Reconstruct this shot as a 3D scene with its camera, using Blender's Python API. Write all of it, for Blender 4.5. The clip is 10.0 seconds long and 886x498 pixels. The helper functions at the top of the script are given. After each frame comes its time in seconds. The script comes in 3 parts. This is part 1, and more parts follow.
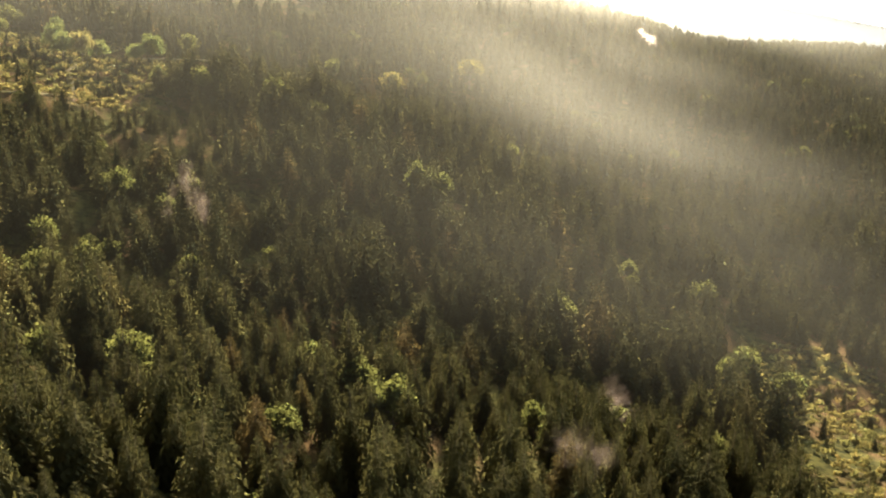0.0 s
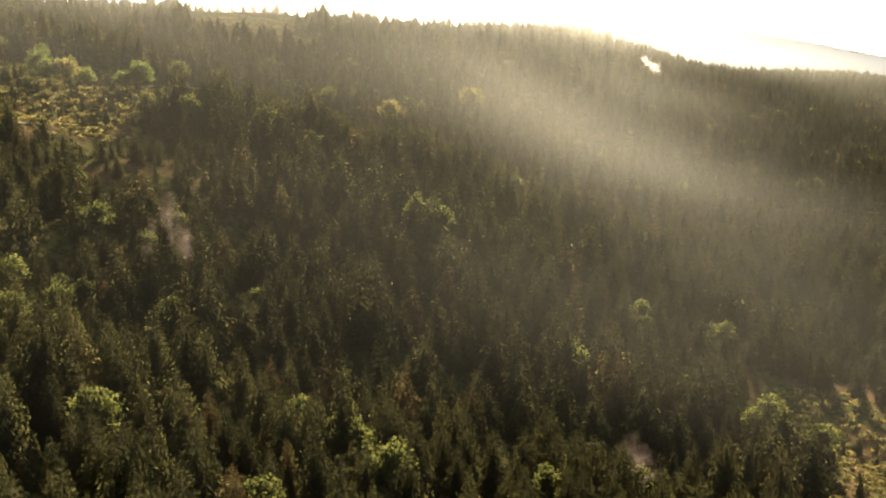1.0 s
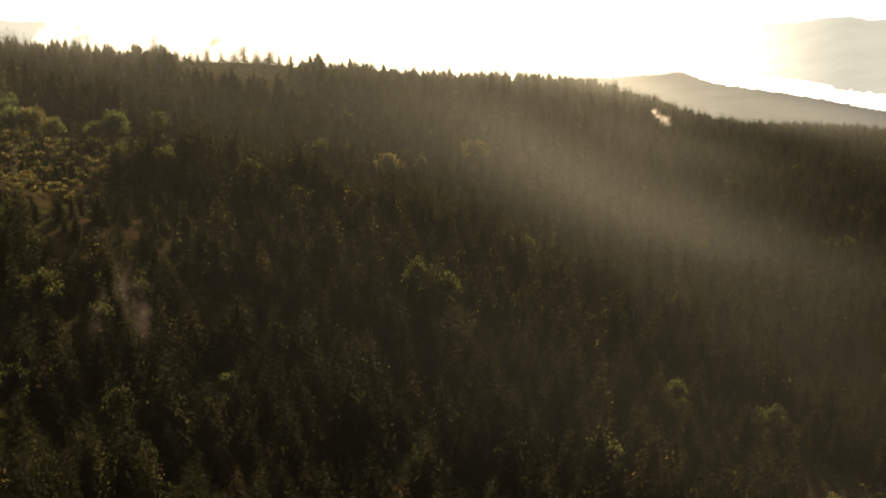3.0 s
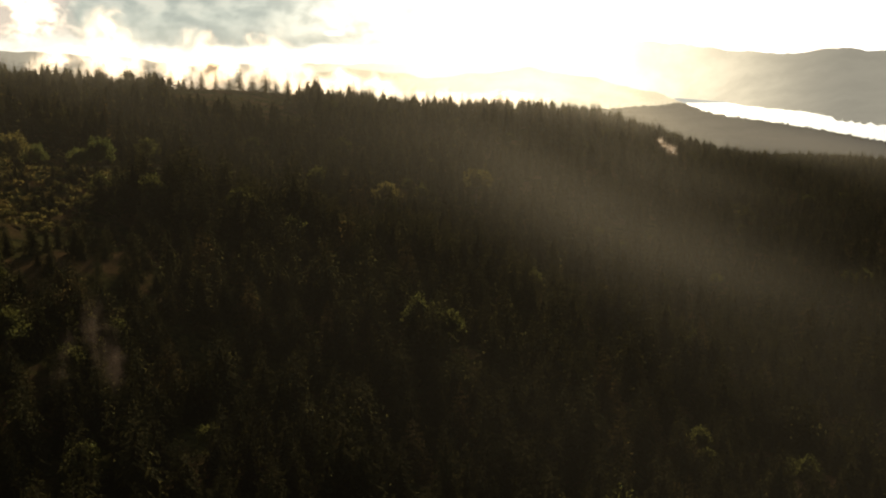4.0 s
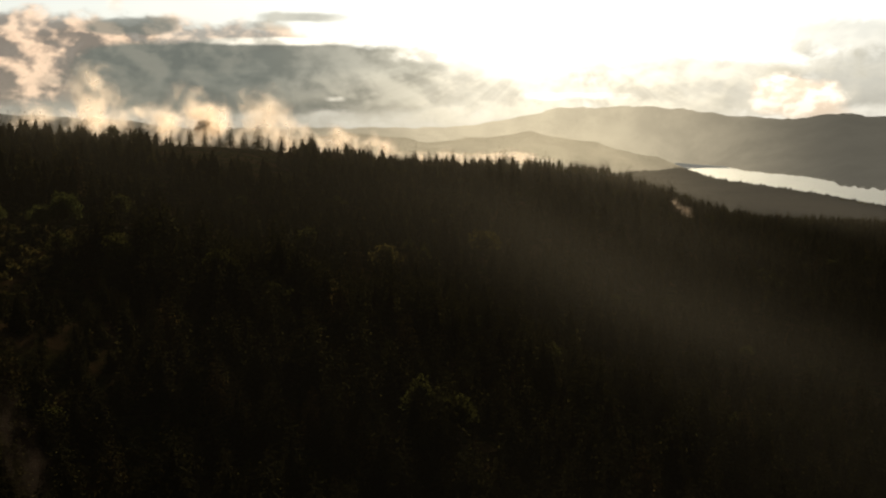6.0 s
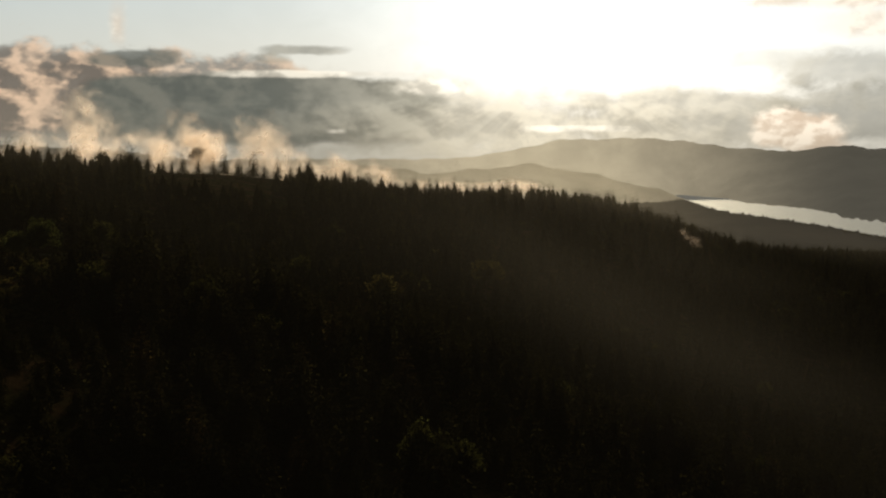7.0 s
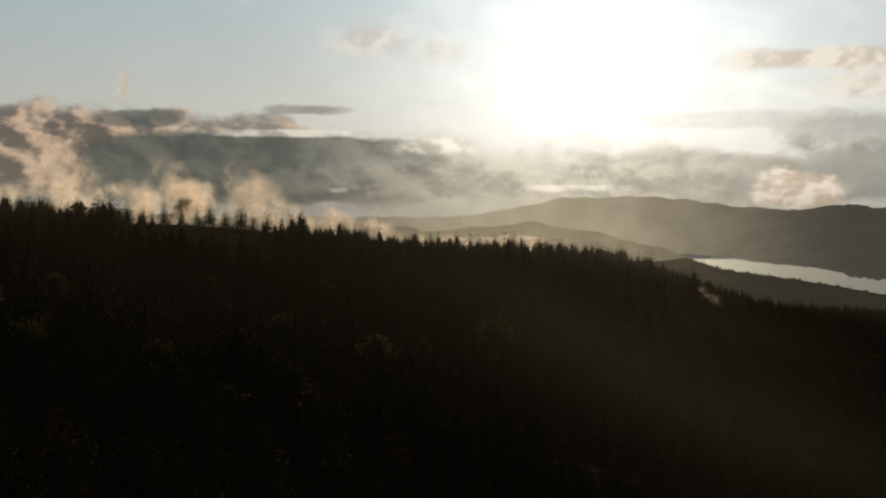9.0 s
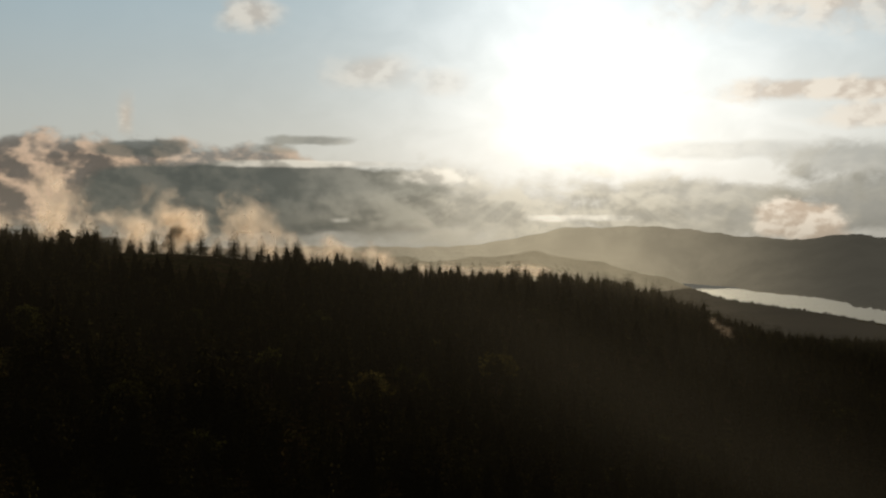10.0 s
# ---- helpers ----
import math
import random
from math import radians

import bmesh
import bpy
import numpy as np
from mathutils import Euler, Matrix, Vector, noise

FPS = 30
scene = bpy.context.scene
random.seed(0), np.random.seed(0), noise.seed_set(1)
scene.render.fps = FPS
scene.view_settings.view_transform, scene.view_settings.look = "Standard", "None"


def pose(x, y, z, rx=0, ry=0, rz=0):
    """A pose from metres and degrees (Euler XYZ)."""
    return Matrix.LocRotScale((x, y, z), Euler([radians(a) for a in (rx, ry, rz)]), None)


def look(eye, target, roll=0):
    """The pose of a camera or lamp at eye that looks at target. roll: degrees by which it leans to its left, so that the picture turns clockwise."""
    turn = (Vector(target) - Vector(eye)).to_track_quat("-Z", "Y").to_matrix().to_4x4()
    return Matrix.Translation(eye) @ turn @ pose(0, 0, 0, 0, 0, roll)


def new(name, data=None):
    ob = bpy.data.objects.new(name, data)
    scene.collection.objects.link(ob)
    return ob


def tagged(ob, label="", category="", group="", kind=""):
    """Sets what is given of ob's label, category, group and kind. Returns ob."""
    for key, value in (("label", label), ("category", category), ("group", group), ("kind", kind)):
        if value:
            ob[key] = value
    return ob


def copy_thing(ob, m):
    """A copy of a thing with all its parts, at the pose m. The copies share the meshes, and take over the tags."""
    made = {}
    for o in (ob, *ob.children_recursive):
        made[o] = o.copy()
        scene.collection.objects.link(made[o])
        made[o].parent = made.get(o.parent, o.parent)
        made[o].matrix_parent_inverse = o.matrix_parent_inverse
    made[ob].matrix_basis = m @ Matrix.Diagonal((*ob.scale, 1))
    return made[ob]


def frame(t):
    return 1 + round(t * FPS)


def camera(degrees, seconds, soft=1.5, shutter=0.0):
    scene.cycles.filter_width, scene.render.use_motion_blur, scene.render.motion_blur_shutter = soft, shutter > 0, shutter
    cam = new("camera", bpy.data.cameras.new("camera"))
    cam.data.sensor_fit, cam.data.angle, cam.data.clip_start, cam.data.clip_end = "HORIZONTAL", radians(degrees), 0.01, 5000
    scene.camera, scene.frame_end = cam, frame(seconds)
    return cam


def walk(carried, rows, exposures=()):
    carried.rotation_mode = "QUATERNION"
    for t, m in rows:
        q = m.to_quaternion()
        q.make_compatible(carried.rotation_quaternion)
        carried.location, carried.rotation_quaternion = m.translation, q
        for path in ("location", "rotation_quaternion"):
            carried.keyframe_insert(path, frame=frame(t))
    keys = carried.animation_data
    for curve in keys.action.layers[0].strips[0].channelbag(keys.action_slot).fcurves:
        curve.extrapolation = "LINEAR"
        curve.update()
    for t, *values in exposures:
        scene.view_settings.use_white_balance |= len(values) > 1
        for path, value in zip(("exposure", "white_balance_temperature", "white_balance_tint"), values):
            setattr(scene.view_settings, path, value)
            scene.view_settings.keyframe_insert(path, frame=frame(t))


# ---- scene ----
cam = camera(44.0, 10.0, soft=2.2)
PATH = [
    (0, (0.00, 0.00, 260.00), (0.00, 95.77, 231.23), -0.39),
    (0.5, (-0.38, 9.48, 258.42), (-0.30, 105.62, 230.91), -0.37),
    (1, (-0.76, 19.02, 256.96), (-0.59, 115.52, 230.71), -0.37),
    (1.5, (-1.10, 28.60, 255.37), (-0.87, 125.40, 230.31), -0.37),
    (2, (-1.44, 38.21, 253.80), (-1.15, 135.32, 229.94), -0.39),
    (2.5, (-1.82, 47.84, 252.26), (-1.48, 145.24, 229.63), -0.41),
    (4, (-2.91, 77.19, 247.71), (-2.48, 175.44, 229.09), -0.35),
    (4.5, (-3.29, 86.91, 246.24), (-2.83, 185.42, 229.03), -0.32),
    (5, (-3.66, 96.65, 244.81), (-3.19, 195.40, 229.05), -0.28),
    (5.5, (-4.06, 106.51, 243.48), (-3.55, 205.49, 229.18), -0.23),
    (7, (-4.54, 136.66, 238.85), (-4.05, 236.17, 228.92), -0.09),
    (7.5, (-4.59, 147.08, 237.54), (-4.09, 246.71, 228.97), -0.05),
    (8, (-4.59, 157.58, 236.22), (-4.11, 257.32, 228.99), 0.00),
    (8.5, (-4.54, 168.14, 235.06), (-4.11, 267.97, 229.15), 0.04),
    (9, (-4.45, 178.74, 234.16), (-4.09, 278.64, 229.57), 0.05),
    (9.5, (-4.22, 189.37, 233.60), (-3.94, 289.32, 230.38), 0.04),
    (10, (-3.99, 200.00, 233.17), (-3.79, 299.98, 231.32), 0.02),
]
EXPOSURES = [(0, 5.5, 5750, 8), (1, 5.1, 5950, 9), (2.5, 3.98, 6350, 10), (4, 2.25, 6480, 10), (4.5, 1.82, 6500, 10), (5.5, 1.05, 6550, 10), (7.5, 0.02, 6550, 10), (10, -0.24, 6500, 10)]  # seconds, stops, kelvin, tint
scene.cycles.transparent_max_bounces = 40
walk(cam, [(t, look(eye, target, roll)) for t, eye, target, roll in PATH], EXPOSURES)

# ---- world, sun and exposure ----
SUN_AZ, SUN_EL = 6.6, 22.0          # degrees right of the flight line, above the horizon
sun_dir = Vector((math.sin(radians(SUN_AZ)) * math.cos(radians(SUN_EL)),
                  math.cos(radians(SUN_AZ)) * math.cos(radians(SUN_EL)), math.sin(radians(SUN_EL))))
sun_data = bpy.data.lights.new("sun", "SUN")
sun_data.energy, sun_data.angle, sun_data.color = 3.0, radians(5.0), (1.0, 0.82, 0.60)
sun = new("sun", sun_data)
sun.matrix_world = look(sun_dir * 900, (0, 0, 0))


class Nodes:
    """Short hand for node trees."""

    def __init__(self, tree):
        self.t = tree
        tree.nodes.clear()

    def add(self, kind, **sets):
        n = self.t.nodes.new(kind)
        for k, v in sets.items():
            if k in n.inputs:
                n.inputs[k].default_value = v
            elif k == "operation":
                n.operation = v
            elif k == "data_type":
                n.data_type = v
            elif k == "blend_type":
                n.blend_type = v
        return n

    def link(self, a, b):
        self.t.links.new(a, b)

    def put(self, socket, v):
        if isinstance(v, bpy.types.NodeSocket):
            self.link(v, socket)
        else:
            socket.default_value = v

    def math(self, op, a, b=0.0, c=0.0, clamp=False):
        n = self.t.nodes.new("ShaderNodeMath")
        n.operation, n.use_clamp = op, clamp
        for s, v in zip(n.inputs, (a, b, c)):
            self.put(s, v)
        return n.outputs[0]

    def mix(self, f, a, b, kind="MIX"):
        n = self.t.nodes.new("ShaderNodeMix")
        n.data_type, n.blend_type = "RGBA", kind
        self.put(n.inputs["Factor"], f)
        self.put(n.inputs["A"], a)
        self.put(n.inputs["B"], b)
        return n.outputs["Result"]

    def smooth(self, v, lo, hi, out_lo=0.0, out_hi=1.0):
        n = self.t.nodes.new("ShaderNodeMapRange")
        n.interpolation_type = "SMOOTHSTEP"
        self.put(n.inputs["Value"], v)
        for k, x in zip(("From Min", "From Max", "To Min", "To Max"), (lo, hi, out_lo, out_hi)):
            self.put(n.inputs[k], x)
        return n.outputs["Result"]

    def noise(self, vec, scale, detail=4.0, rough=0.55, dist=0.0):
        n = self.t.nodes.new("ShaderNodeTexNoise")
        n.inputs["Scale"].default_value, n.inputs["Detail"].default_value = scale, detail
        n.inputs["Roughness"].default_value, n.inputs["Distortion"].default_value = rough, dist
        if vec is not None:
            self.link(vec, n.inputs["Vector"])
        return n.outputs["Fac"]


def rgb(r, g, b):
    return (r, g, b, 1.0)


world = bpy.data.worlds.new("evening_sky")
scene.world = world
world.use_nodes = True
W = Nodes(world.node_tree)
way = W.add("ShaderNodeTexCoord").outputs["Generated"]
sep = W.add("ShaderNodeSeparateXYZ")
W.link(way, sep.inputs[0])
azimuth = W.math("MULTIPLY", W.math("ARCTAN2", sep.outputs[0], sep.outputs[1]), 57.2958)
elevation = W.math("MULTIPLY", W.math("ARCSINE", sep.outputs[2]), 57.2958)
dot = W.add("ShaderNodeVectorMath", operation="DOT_PRODUCT")
W.link(way, dot.inputs[0])
dot.inputs[1].default_value = look((0, 0, 0), (math.sin(radians(SUN_AZ)), math.cos(radians(SUN_AZ)), math.tan(radians(7.0)))).to_3x3() @ Vector((0, 0, -1))
side = W.math("SUBTRACT", azimuth, SUN_AZ + 0.7)
side = W.math("DIVIDE", side, W.smooth(side, -2.0, 2.0, 1.0, 1.5))
rise = W.math("SUBTRACT", elevation, 5.7)
rise = W.math("DIVIDE", rise, W.smooth(rise, -1.0, 1.0, 0.80, 1.45))
oval = W.math("SQRT", W.math("ADD", W.math("MULTIPLY", side, side), W.math("MULTIPLY", rise, rise)))
off_sun = W.math("MULTIPLY", W.math("ARCCOSINE", W.math("MINIMUM", dot.outputs["Value"], 0.99999)), 57.2958)
sky = W.add("ShaderNodeTexSky")
sky.sky_type, sky.sun_disc = "NISHITA", False
sky.sun_elevation, sky.sun_rotation = radians(SUN_EL), radians(SUN_AZ)
sky.altitude, sky.air_density, sky.dust_density = 400, 1.0, 2.0
clear = W.mix(1.0, sky.outputs[0], rgb(0.055, 0.055, 0.055), "MULTIPLY")
# the pale upper sky and the glow of the veiled sun
pale = W.mix(W.smooth(elevation, 1.0, 14.0), rgb(0.56, 0.55, 0.48), rgb(0.365, 0.49, 0.545))
base = W.mix(0.94, clear, pale)
# the evening sky darkens overhead and away from the sun
dusk = W.math("MULTIPLY", W.smooth(off_sun, 24.0, 72.0, 1.0, 0.06), W.smooth(elevation, 13.0, 42.0, 1.0, 0.07))
base = W.mix(1.0, base, dusk, "MULTIPLY")

# clouds, on the dome of directions: stretched along the horizon
dome = W.add("ShaderNodeCombineXYZ")
W.link(azimuth, dome.inputs[0])
W.link(W.math("MULTIPLY", elevation, 1.55), dome.inputs[1])
puffs = W.noise(dome.outputs[0], 0.30, 5.0, 0.52, 0.4)
fine = W.noise(dome.outputs[0], 0.85, 5.0, 0.55, 0.3)
ragged = W.math("ADD", W.math("MULTIPLY", W.math("SUBTRACT", puffs, 0.5), 2.2), W.math("MULTIPLY", W.math("SUBTRACT", fine, 0.5), 0.9))

# the clouds' relief: a step towards the sun, thinner cloud there means a lit flank here
to_sun = W.add("ShaderNodeCombineXYZ")
W.link(W.math("SUBTRACT", SUN_AZ + 0.7, azimuth), to_sun.inputs[0])
W.link(W.math("MULTIPLY", W.math("SUBTRACT", 9.0, elevation), 1.55), to_sun.inputs[1])
unit = W.add("ShaderNodeVectorMath", operation="NORMALIZE")
W.link(to_sun.outputs[0], unit.inputs[0])


def relief(scale, detail, rough, step, lo, hi):
    """How far a billow faces the sun, 0 to 1."""
    far_step = W.add("ShaderNodeVectorMath", operation="MULTIPLY_ADD")
    W.link(unit.outputs[0], far_step.inputs[0])
    far_step.inputs[1].default_value = (step, step, step)
    W.link(dome.outputs[0], far_step.inputs[2])
    here = W.noise(dome.outputs[0], scale, detail, rough, 0.25)
    there = W.noise(far_step.outputs[0], scale, detail, rough, 0.25)
    return W.smooth(W.math("SUBTRACT", here, there), lo, hi)


billow = W.math("ADD", W.math("MULTIPLY", relief(0.30, 4.0, 0.50, 0.9, -0.20, 0.22), 0.66),
                W.math("MULTIPLY", relief(0.85, 4.0, 0.52, 0.40, -0.20, 0.22), 0.34))

broad = W.math("DIVIDE", oval, 8.5)
glow = W.math("ADD", W.math("MULTIPLY", W.math("POWER", 2.71828, W.math("MULTIPLY", W.math("MULTIPLY", broad, broad), -1.0)), 0.46),
              W.math("MULTIPLY", W.math("POWER", 2.71828, W.math("DIVIDE", oval, -13.0)), 0.32))
glow = W.math("MULTIPLY", glow, W.smooth(puffs, 0.3, 0.7, 0.84, 1.10))
lit = W.mix(1.0, base, W.mix(1.0, rgb(1.0, 0.985, 0.955), glow, "MULTIPLY"), "ADD")


def bank(az, el, wide, high, edge=0.35, rough=1.0, flat=1.0):
    """The cover of one cloud bank: 1 inside, ragged at its rim; flat squeezes its underside."""
    a = W.math("DIVIDE", W.math("SUBTRACT", azimuth, az), wide)
    e = W.math("DIVIDE", W.math("SUBTRACT", elevation, el), high)
    e = W.math("MULTIPLY", e, W.smooth(e, -0.1, 0.1, flat, 1.0))
    r = W.math("POWER", W.math("ADD", W.math("POWER", W.math("ABSOLUTE", a), 2.6), W.math("POWER", W.math("ABSOLUTE", e), 2.6)), 0.385)
    r = W.math("ADD", r, W.math("MULTIPLY", ragged, -rough))
    return W.smooth(r, 1.0 - edge, 1.0 + edge, 1.0, 0.0)


shine = W.smooth(off_sun, 1.0, 18.0, 1.0, 0.0)
body = W.smooth(W.math("ADD", W.math("MULTIPLY", puffs, 0.45), W.math("MULTIPLY", billow, 0.45)), 0.26, 0.62)
grey = W.mix(shine, W.mix(body, rgb(0.105, 0.108, 0.090), rgb(0.215, 0.205, 0.162)), W.mix(body, rgb(0.42, 0.37, 0.27), rgb(0.92, 0.82, 0.62)))
slate = W.mix(shine, W.mix(body, rgb(0.098, 0.106, 0.092), rgb(0.150, 0.155, 0.130)), W.mix(body, rgb(0.36, 0.33, 0.25), rgb(0.62, 0.57, 0.45)))
warm = W.mix(W.smooth(billow, 0.28, 0.78), rgb(0.150, 0.128, 0.105), rgb(0.66, 0.475, 0.33))
cream = W.mix(W.smooth(billow, 0.25, 0.70), rgb(0.66, 0.52, 0.385), rgb(1.0, 0.87, 0.70))
bright = W.mix(body, rgb(0.60, 0.55, 0.45), rgb(1.3, 1.2, 1.0))
col = lit
for cover, tone, much in (
    (bank(-12.0, 1.0, 26.0, 2.0, 0.5, 0.9), grey, 0.75),
    (bank(-21.0, 2.6, 6.5, 2.3, 0.22, 0.80), warm, 0.90),
    (bank(-13.5, 3.0, 6.0, 1.3, 0.25, 0.80), warm, 0.75),
    (bank(-9.2, 2.0, 9.4, 1.40, 0.11, 0.28, 0.6), slate, 0.97),
    (bank(-6.6, 3.35, 4.6, 0.16, 0.5, 0.7), bright, 0.55),
    (bank(-15.2, 4.05, 2.2, 0.42, 0.25, 0.7), slate, 0.80),
    (bank(-6.8, 4.55, 2.1, 0.24, 0.4, 0.9), grey, 0.65),
    (bank(-8.6, 4.15, 1.0, 0.2, 0.5, 0.9), grey, 0.5),
    (bank(-24.0, 2.4, 3.6, 1.6, 0.4, 0.8), warm, 0.7),
    (bank(12.4, 1.15, 5.6, 1.30, 0.22, 0.50, 0.7), grey, 0.68),
    (bank(2.0, 0.7, 9.0, 1.0, 0.5, 0.7), grey, 0.55),
    (bank(24.0, 1.2, 7.0, 1.5, 0.30, 0.65), grey, 0.62),
    (bank(0.0, 2.7, 1.7, 0.4, 0.5, 0.9), bright, 0.7),
    (bank(-5.2, 0.42, 0.34, 0.09, 0.9, 0.9), bright, 0.45),
    (bank(7.3, 0.55, 2.6, 0.16, 0.5, 0.9), bright, 0.7),
    (bank(18.0, 0.45, 2.1, 0.85, 0.25, 0.95), cream, 1.0),
    (bank(19.3, -0.45, 1.6, 0.40, 0.4, 0.9), cream, 0.8),
    (bank(19.5, 6.9, 5.2, 0.55, 0.40, 0.90), cream, 0.72),
    (bank(22.5, 5.6, 3.4, 0.5, 0.45, 0.9), cream, 0.60),
    (bank(15.0, 4.0, 4.8, 0.45, 0.45, 0.9), grey, 0.30),
    (bank(22.0, 3.4, 4.5, 0.8, 0.40, 0.9), grey, 0.45),
    (bank(20.5, 12.6, 8.0, 2.2, 0.6, 0.9), cream, 0.72),
    (bank(-9.8, 10.9, 1.3, 0.75, 0.7, 0.9), cream, 0.55),
    (bank(-3.6, 8.1, 1.8, 0.7, 0.7, 0.8), cream, 0.40),
    (bank(0.2, 7.6, 1.2, 0.6, 0.7, 0.8), cream, 0.30),
    (bank(-16.0, 5.6, 0.30, 0.7, 0.9, 0.9), cream, 0.50),
    (bank(-22.9, 7.2, 0.5, 1.0, 0.9, 0.9), cream, 0.40),
):
    col = W.mix(W.math("MULTIPLY", cover, much), col, tone)
# shafts of light under the cloud deck, fanning out from the sun
spoke = W.add("ShaderNodeCombineXYZ")
W.link(W.math("ARCTAN2", W.math("SUBTRACT", elevation, 4.2), W.math("SUBTRACT", azimuth, SUN_AZ + 0.2)), spoke.inputs[0])
shaft = W.math("MULTIPLY", W.smooth(W.noise(spoke.outputs[0], 7.0, 3.0, 0.6), 0.38, 0.66),
               W.math("MULTIPLY", W.smooth(elevation, 1.4, 3.2, 1.0, 0.0), W.smooth(off_sun, 3.0, 17.0, 1.0, 0.0)))
col = W.mix(W.math("MULTIPLY", shaft, 0.34), col, rgb(0.86, 0.80, 0.64))
# the glare of the sun spreads over the cloud edges beside it
col = W.mix(1.0, col, W.mix(1.0, rgb(1.0, 0.95, 0.84), W.math("MULTIPLY", W.math("POWER", 2.71828, W.math("DIVIDE", oval, -3.2)), 0.40), "MULTIPLY"), "ADD")
# haze low over the hills
col = W.mix(W.smooth(elevation, -3.0, 1.6, 0.90, 0.0), col, W.mix(W.smooth(off_sun, 3.0, 17.0, 1.0, 0.0), rgb(0.15, 0.14, 0.11), rgb(0.62, 0.53, 0.36)))
bg = W.add("ShaderNodeBackground")
W.link(col, bg.inputs["Color"])
bg.inputs["Strength"].default_value = 1.0
W.link(bg.outputs[0], W.add("ShaderNodeOutputWorld").inputs[0])


# ---- materials ----
def material(name):
    m = bpy.data.materials.new(name)
    m.use_nodes = True
    n = Nodes(m.node_tree)
    n.out = n.add("ShaderNodeOutputMaterial")
    return m, n


def foliage(name, dark, light, through_light=0.35, random_source="OBJECT"):
    """Needles or leaves: mottled, a little glossy, letting some light through."""
    m, n = material(name)
    pos = n.add("ShaderNodeNewGeometry")
    grain = n.noise(pos.outputs["Position"], 1.6, 3.0, 0.6)
    patch = n.noise(pos.outputs["Position"], 0.035, 3.0, 0.5)
    if random_source == "OBJECT":
        own = n.add("ShaderNodeObjectInfo").outputs["Random"]
    else:
        a = n.add("ShaderNodeAttribute")
        a.attribute_name = "tint"
        own = a.outputs["Fac"]
    f = n.math("ADD", n.math("MULTIPLY", own, 0.55), n.math("MULTIPLY", grain, 0.45))
    f = n.math("ADD", f, n.math("MULTIPLY", n.math("SUBTRACT", patch, 0.5), 0.5), clamp=True)
    c = n.mix(f, rgb(*dark), rgb(*light))
    rusty = n.math("MULTIPLY", n.smooth(own, 0.94, 1.0), 0.35)
    c = n.mix(rusty, c, rgb(0.13, 0.075, 0.03))
    p = n.add("ShaderNodeBsdfDiffuse", Roughness=0.8)
    n.link(c, p.inputs["Color"])
    tr = n.add("ShaderNodeBsdfTranslucent")
    n.link(n.mix(1.0, c, rgb(0.95, 0.95, 0.70), "MULTIPLY"), tr.inputs["Color"])
    mx = n.add("ShaderNodeMixShader", Fac=through_light)
    n.link(p.outputs[0], mx.inputs[1])
    n.link(tr.outputs[0], mx.inputs[2])
    n.link(mx.outputs[0], n.out.inputs[0])
    return m


def plain(name, low, high, scale, rough=0.9, bump=0.0):
    m, n = material(name)
    pos = n.add("ShaderNodeNewGeometry").outputs["Position"]
    a = n.noise(pos, scale, 5.0, 0.6)
    b = n.noise(pos, scale * 0.13, 3.0, 0.5)
    f = n.math("ADD", n.math("MULTIPLY", a, 0.6), n.math("MULTIPLY", b, 0.4))
    p = n.add("ShaderNodeBsdfDiffuse", Roughness=rough)
    n.link(n.mix(n.smooth(f, 0.35, 0.65), rgb(*low), rgb(*high)), p.inputs["Color"])
    if bump:
        bn = n.add("ShaderNodeBump", Strength=bump, Distance=0.3)
        n.link(a, bn.inputs["Height"])
        n.link(bn.outputs[0], p.inputs["Normal"])
    n.link(p.outputs[0], n.out.inputs[0])
    return m


needles = foliage("spruce_needles", (0.023, 0.0212, 0.0092), (0.066, 0.058, 0.0235), 0.44)
needles_far = foliage("spruce_needles_of_wood", (0.023, 0.0212, 0.0092), (0.064, 0.057, 0.0235), 0.32, "TINT")
leaves = foliage("birch_leaves", (0.028, 0.029, 0.010), (0.062, 0.061, 0.019), 0.36)
leaves_far = foliage("birch_leaves_of_wood", (0.028, 0.029, 0.010), (0.058, 0.055, 0.019), 0.22, "TINT")
bush_leaves = foliage("bush_leaves", (0.054, 0.057, 0.020), (0.155, 0.116, 0.042), 0.30, "TINT")
light_leaves = foliage("light_green_leaves", (0.045, 0.052, 0.017), (0.085, 0.090, 0.030), 0.30)
bark = plain("bark", (0.05, 0.038, 0.028), (0.12, 0.09, 0.065), 3.0)
track_mat = plain("gravel_track", (0.14, 0.115, 0.060), (0.22, 0.18, 0.095), 1.5)


def ground_material():
    m, n = material("forest_ground")
    pos = n.add("ShaderNodeNewGeometry").outputs["Position"]
    a = n.noise(pos, 0.5, 6.0, 0.65)
    b = n.noise(pos, 0.06, 4.0, 0.55)
    c = n.noise(pos, 3.0, 4.0, 0.6)
    green = n.mix(n.smooth(a, 0.35, 0.65), rgb(0.026, 0.025, 0.011), rgb(0.070, 0.064, 0.020))
    rust = n.mix(n.smooth(c, 0.35, 0.65), rgb(0.050, 0.034, 0.017), rgb(0.120, 0.076, 0.034))
    p = n.add("ShaderNodeBsdfDiffuse", Roughness=0.9)
    n.link(n.mix(n.smooth(b, 0.46, 0.60), green, rust), p.inputs["Color"])
    bn = n.add("ShaderNodeBump", Strength=0.6, Distance=0.5)
    n.link(a, bn.inputs["Height"])
    n.link(bn.outputs[0], p.inputs["Normal"])
    n.link(p.outputs[0], n.out.inputs[0])
    return m


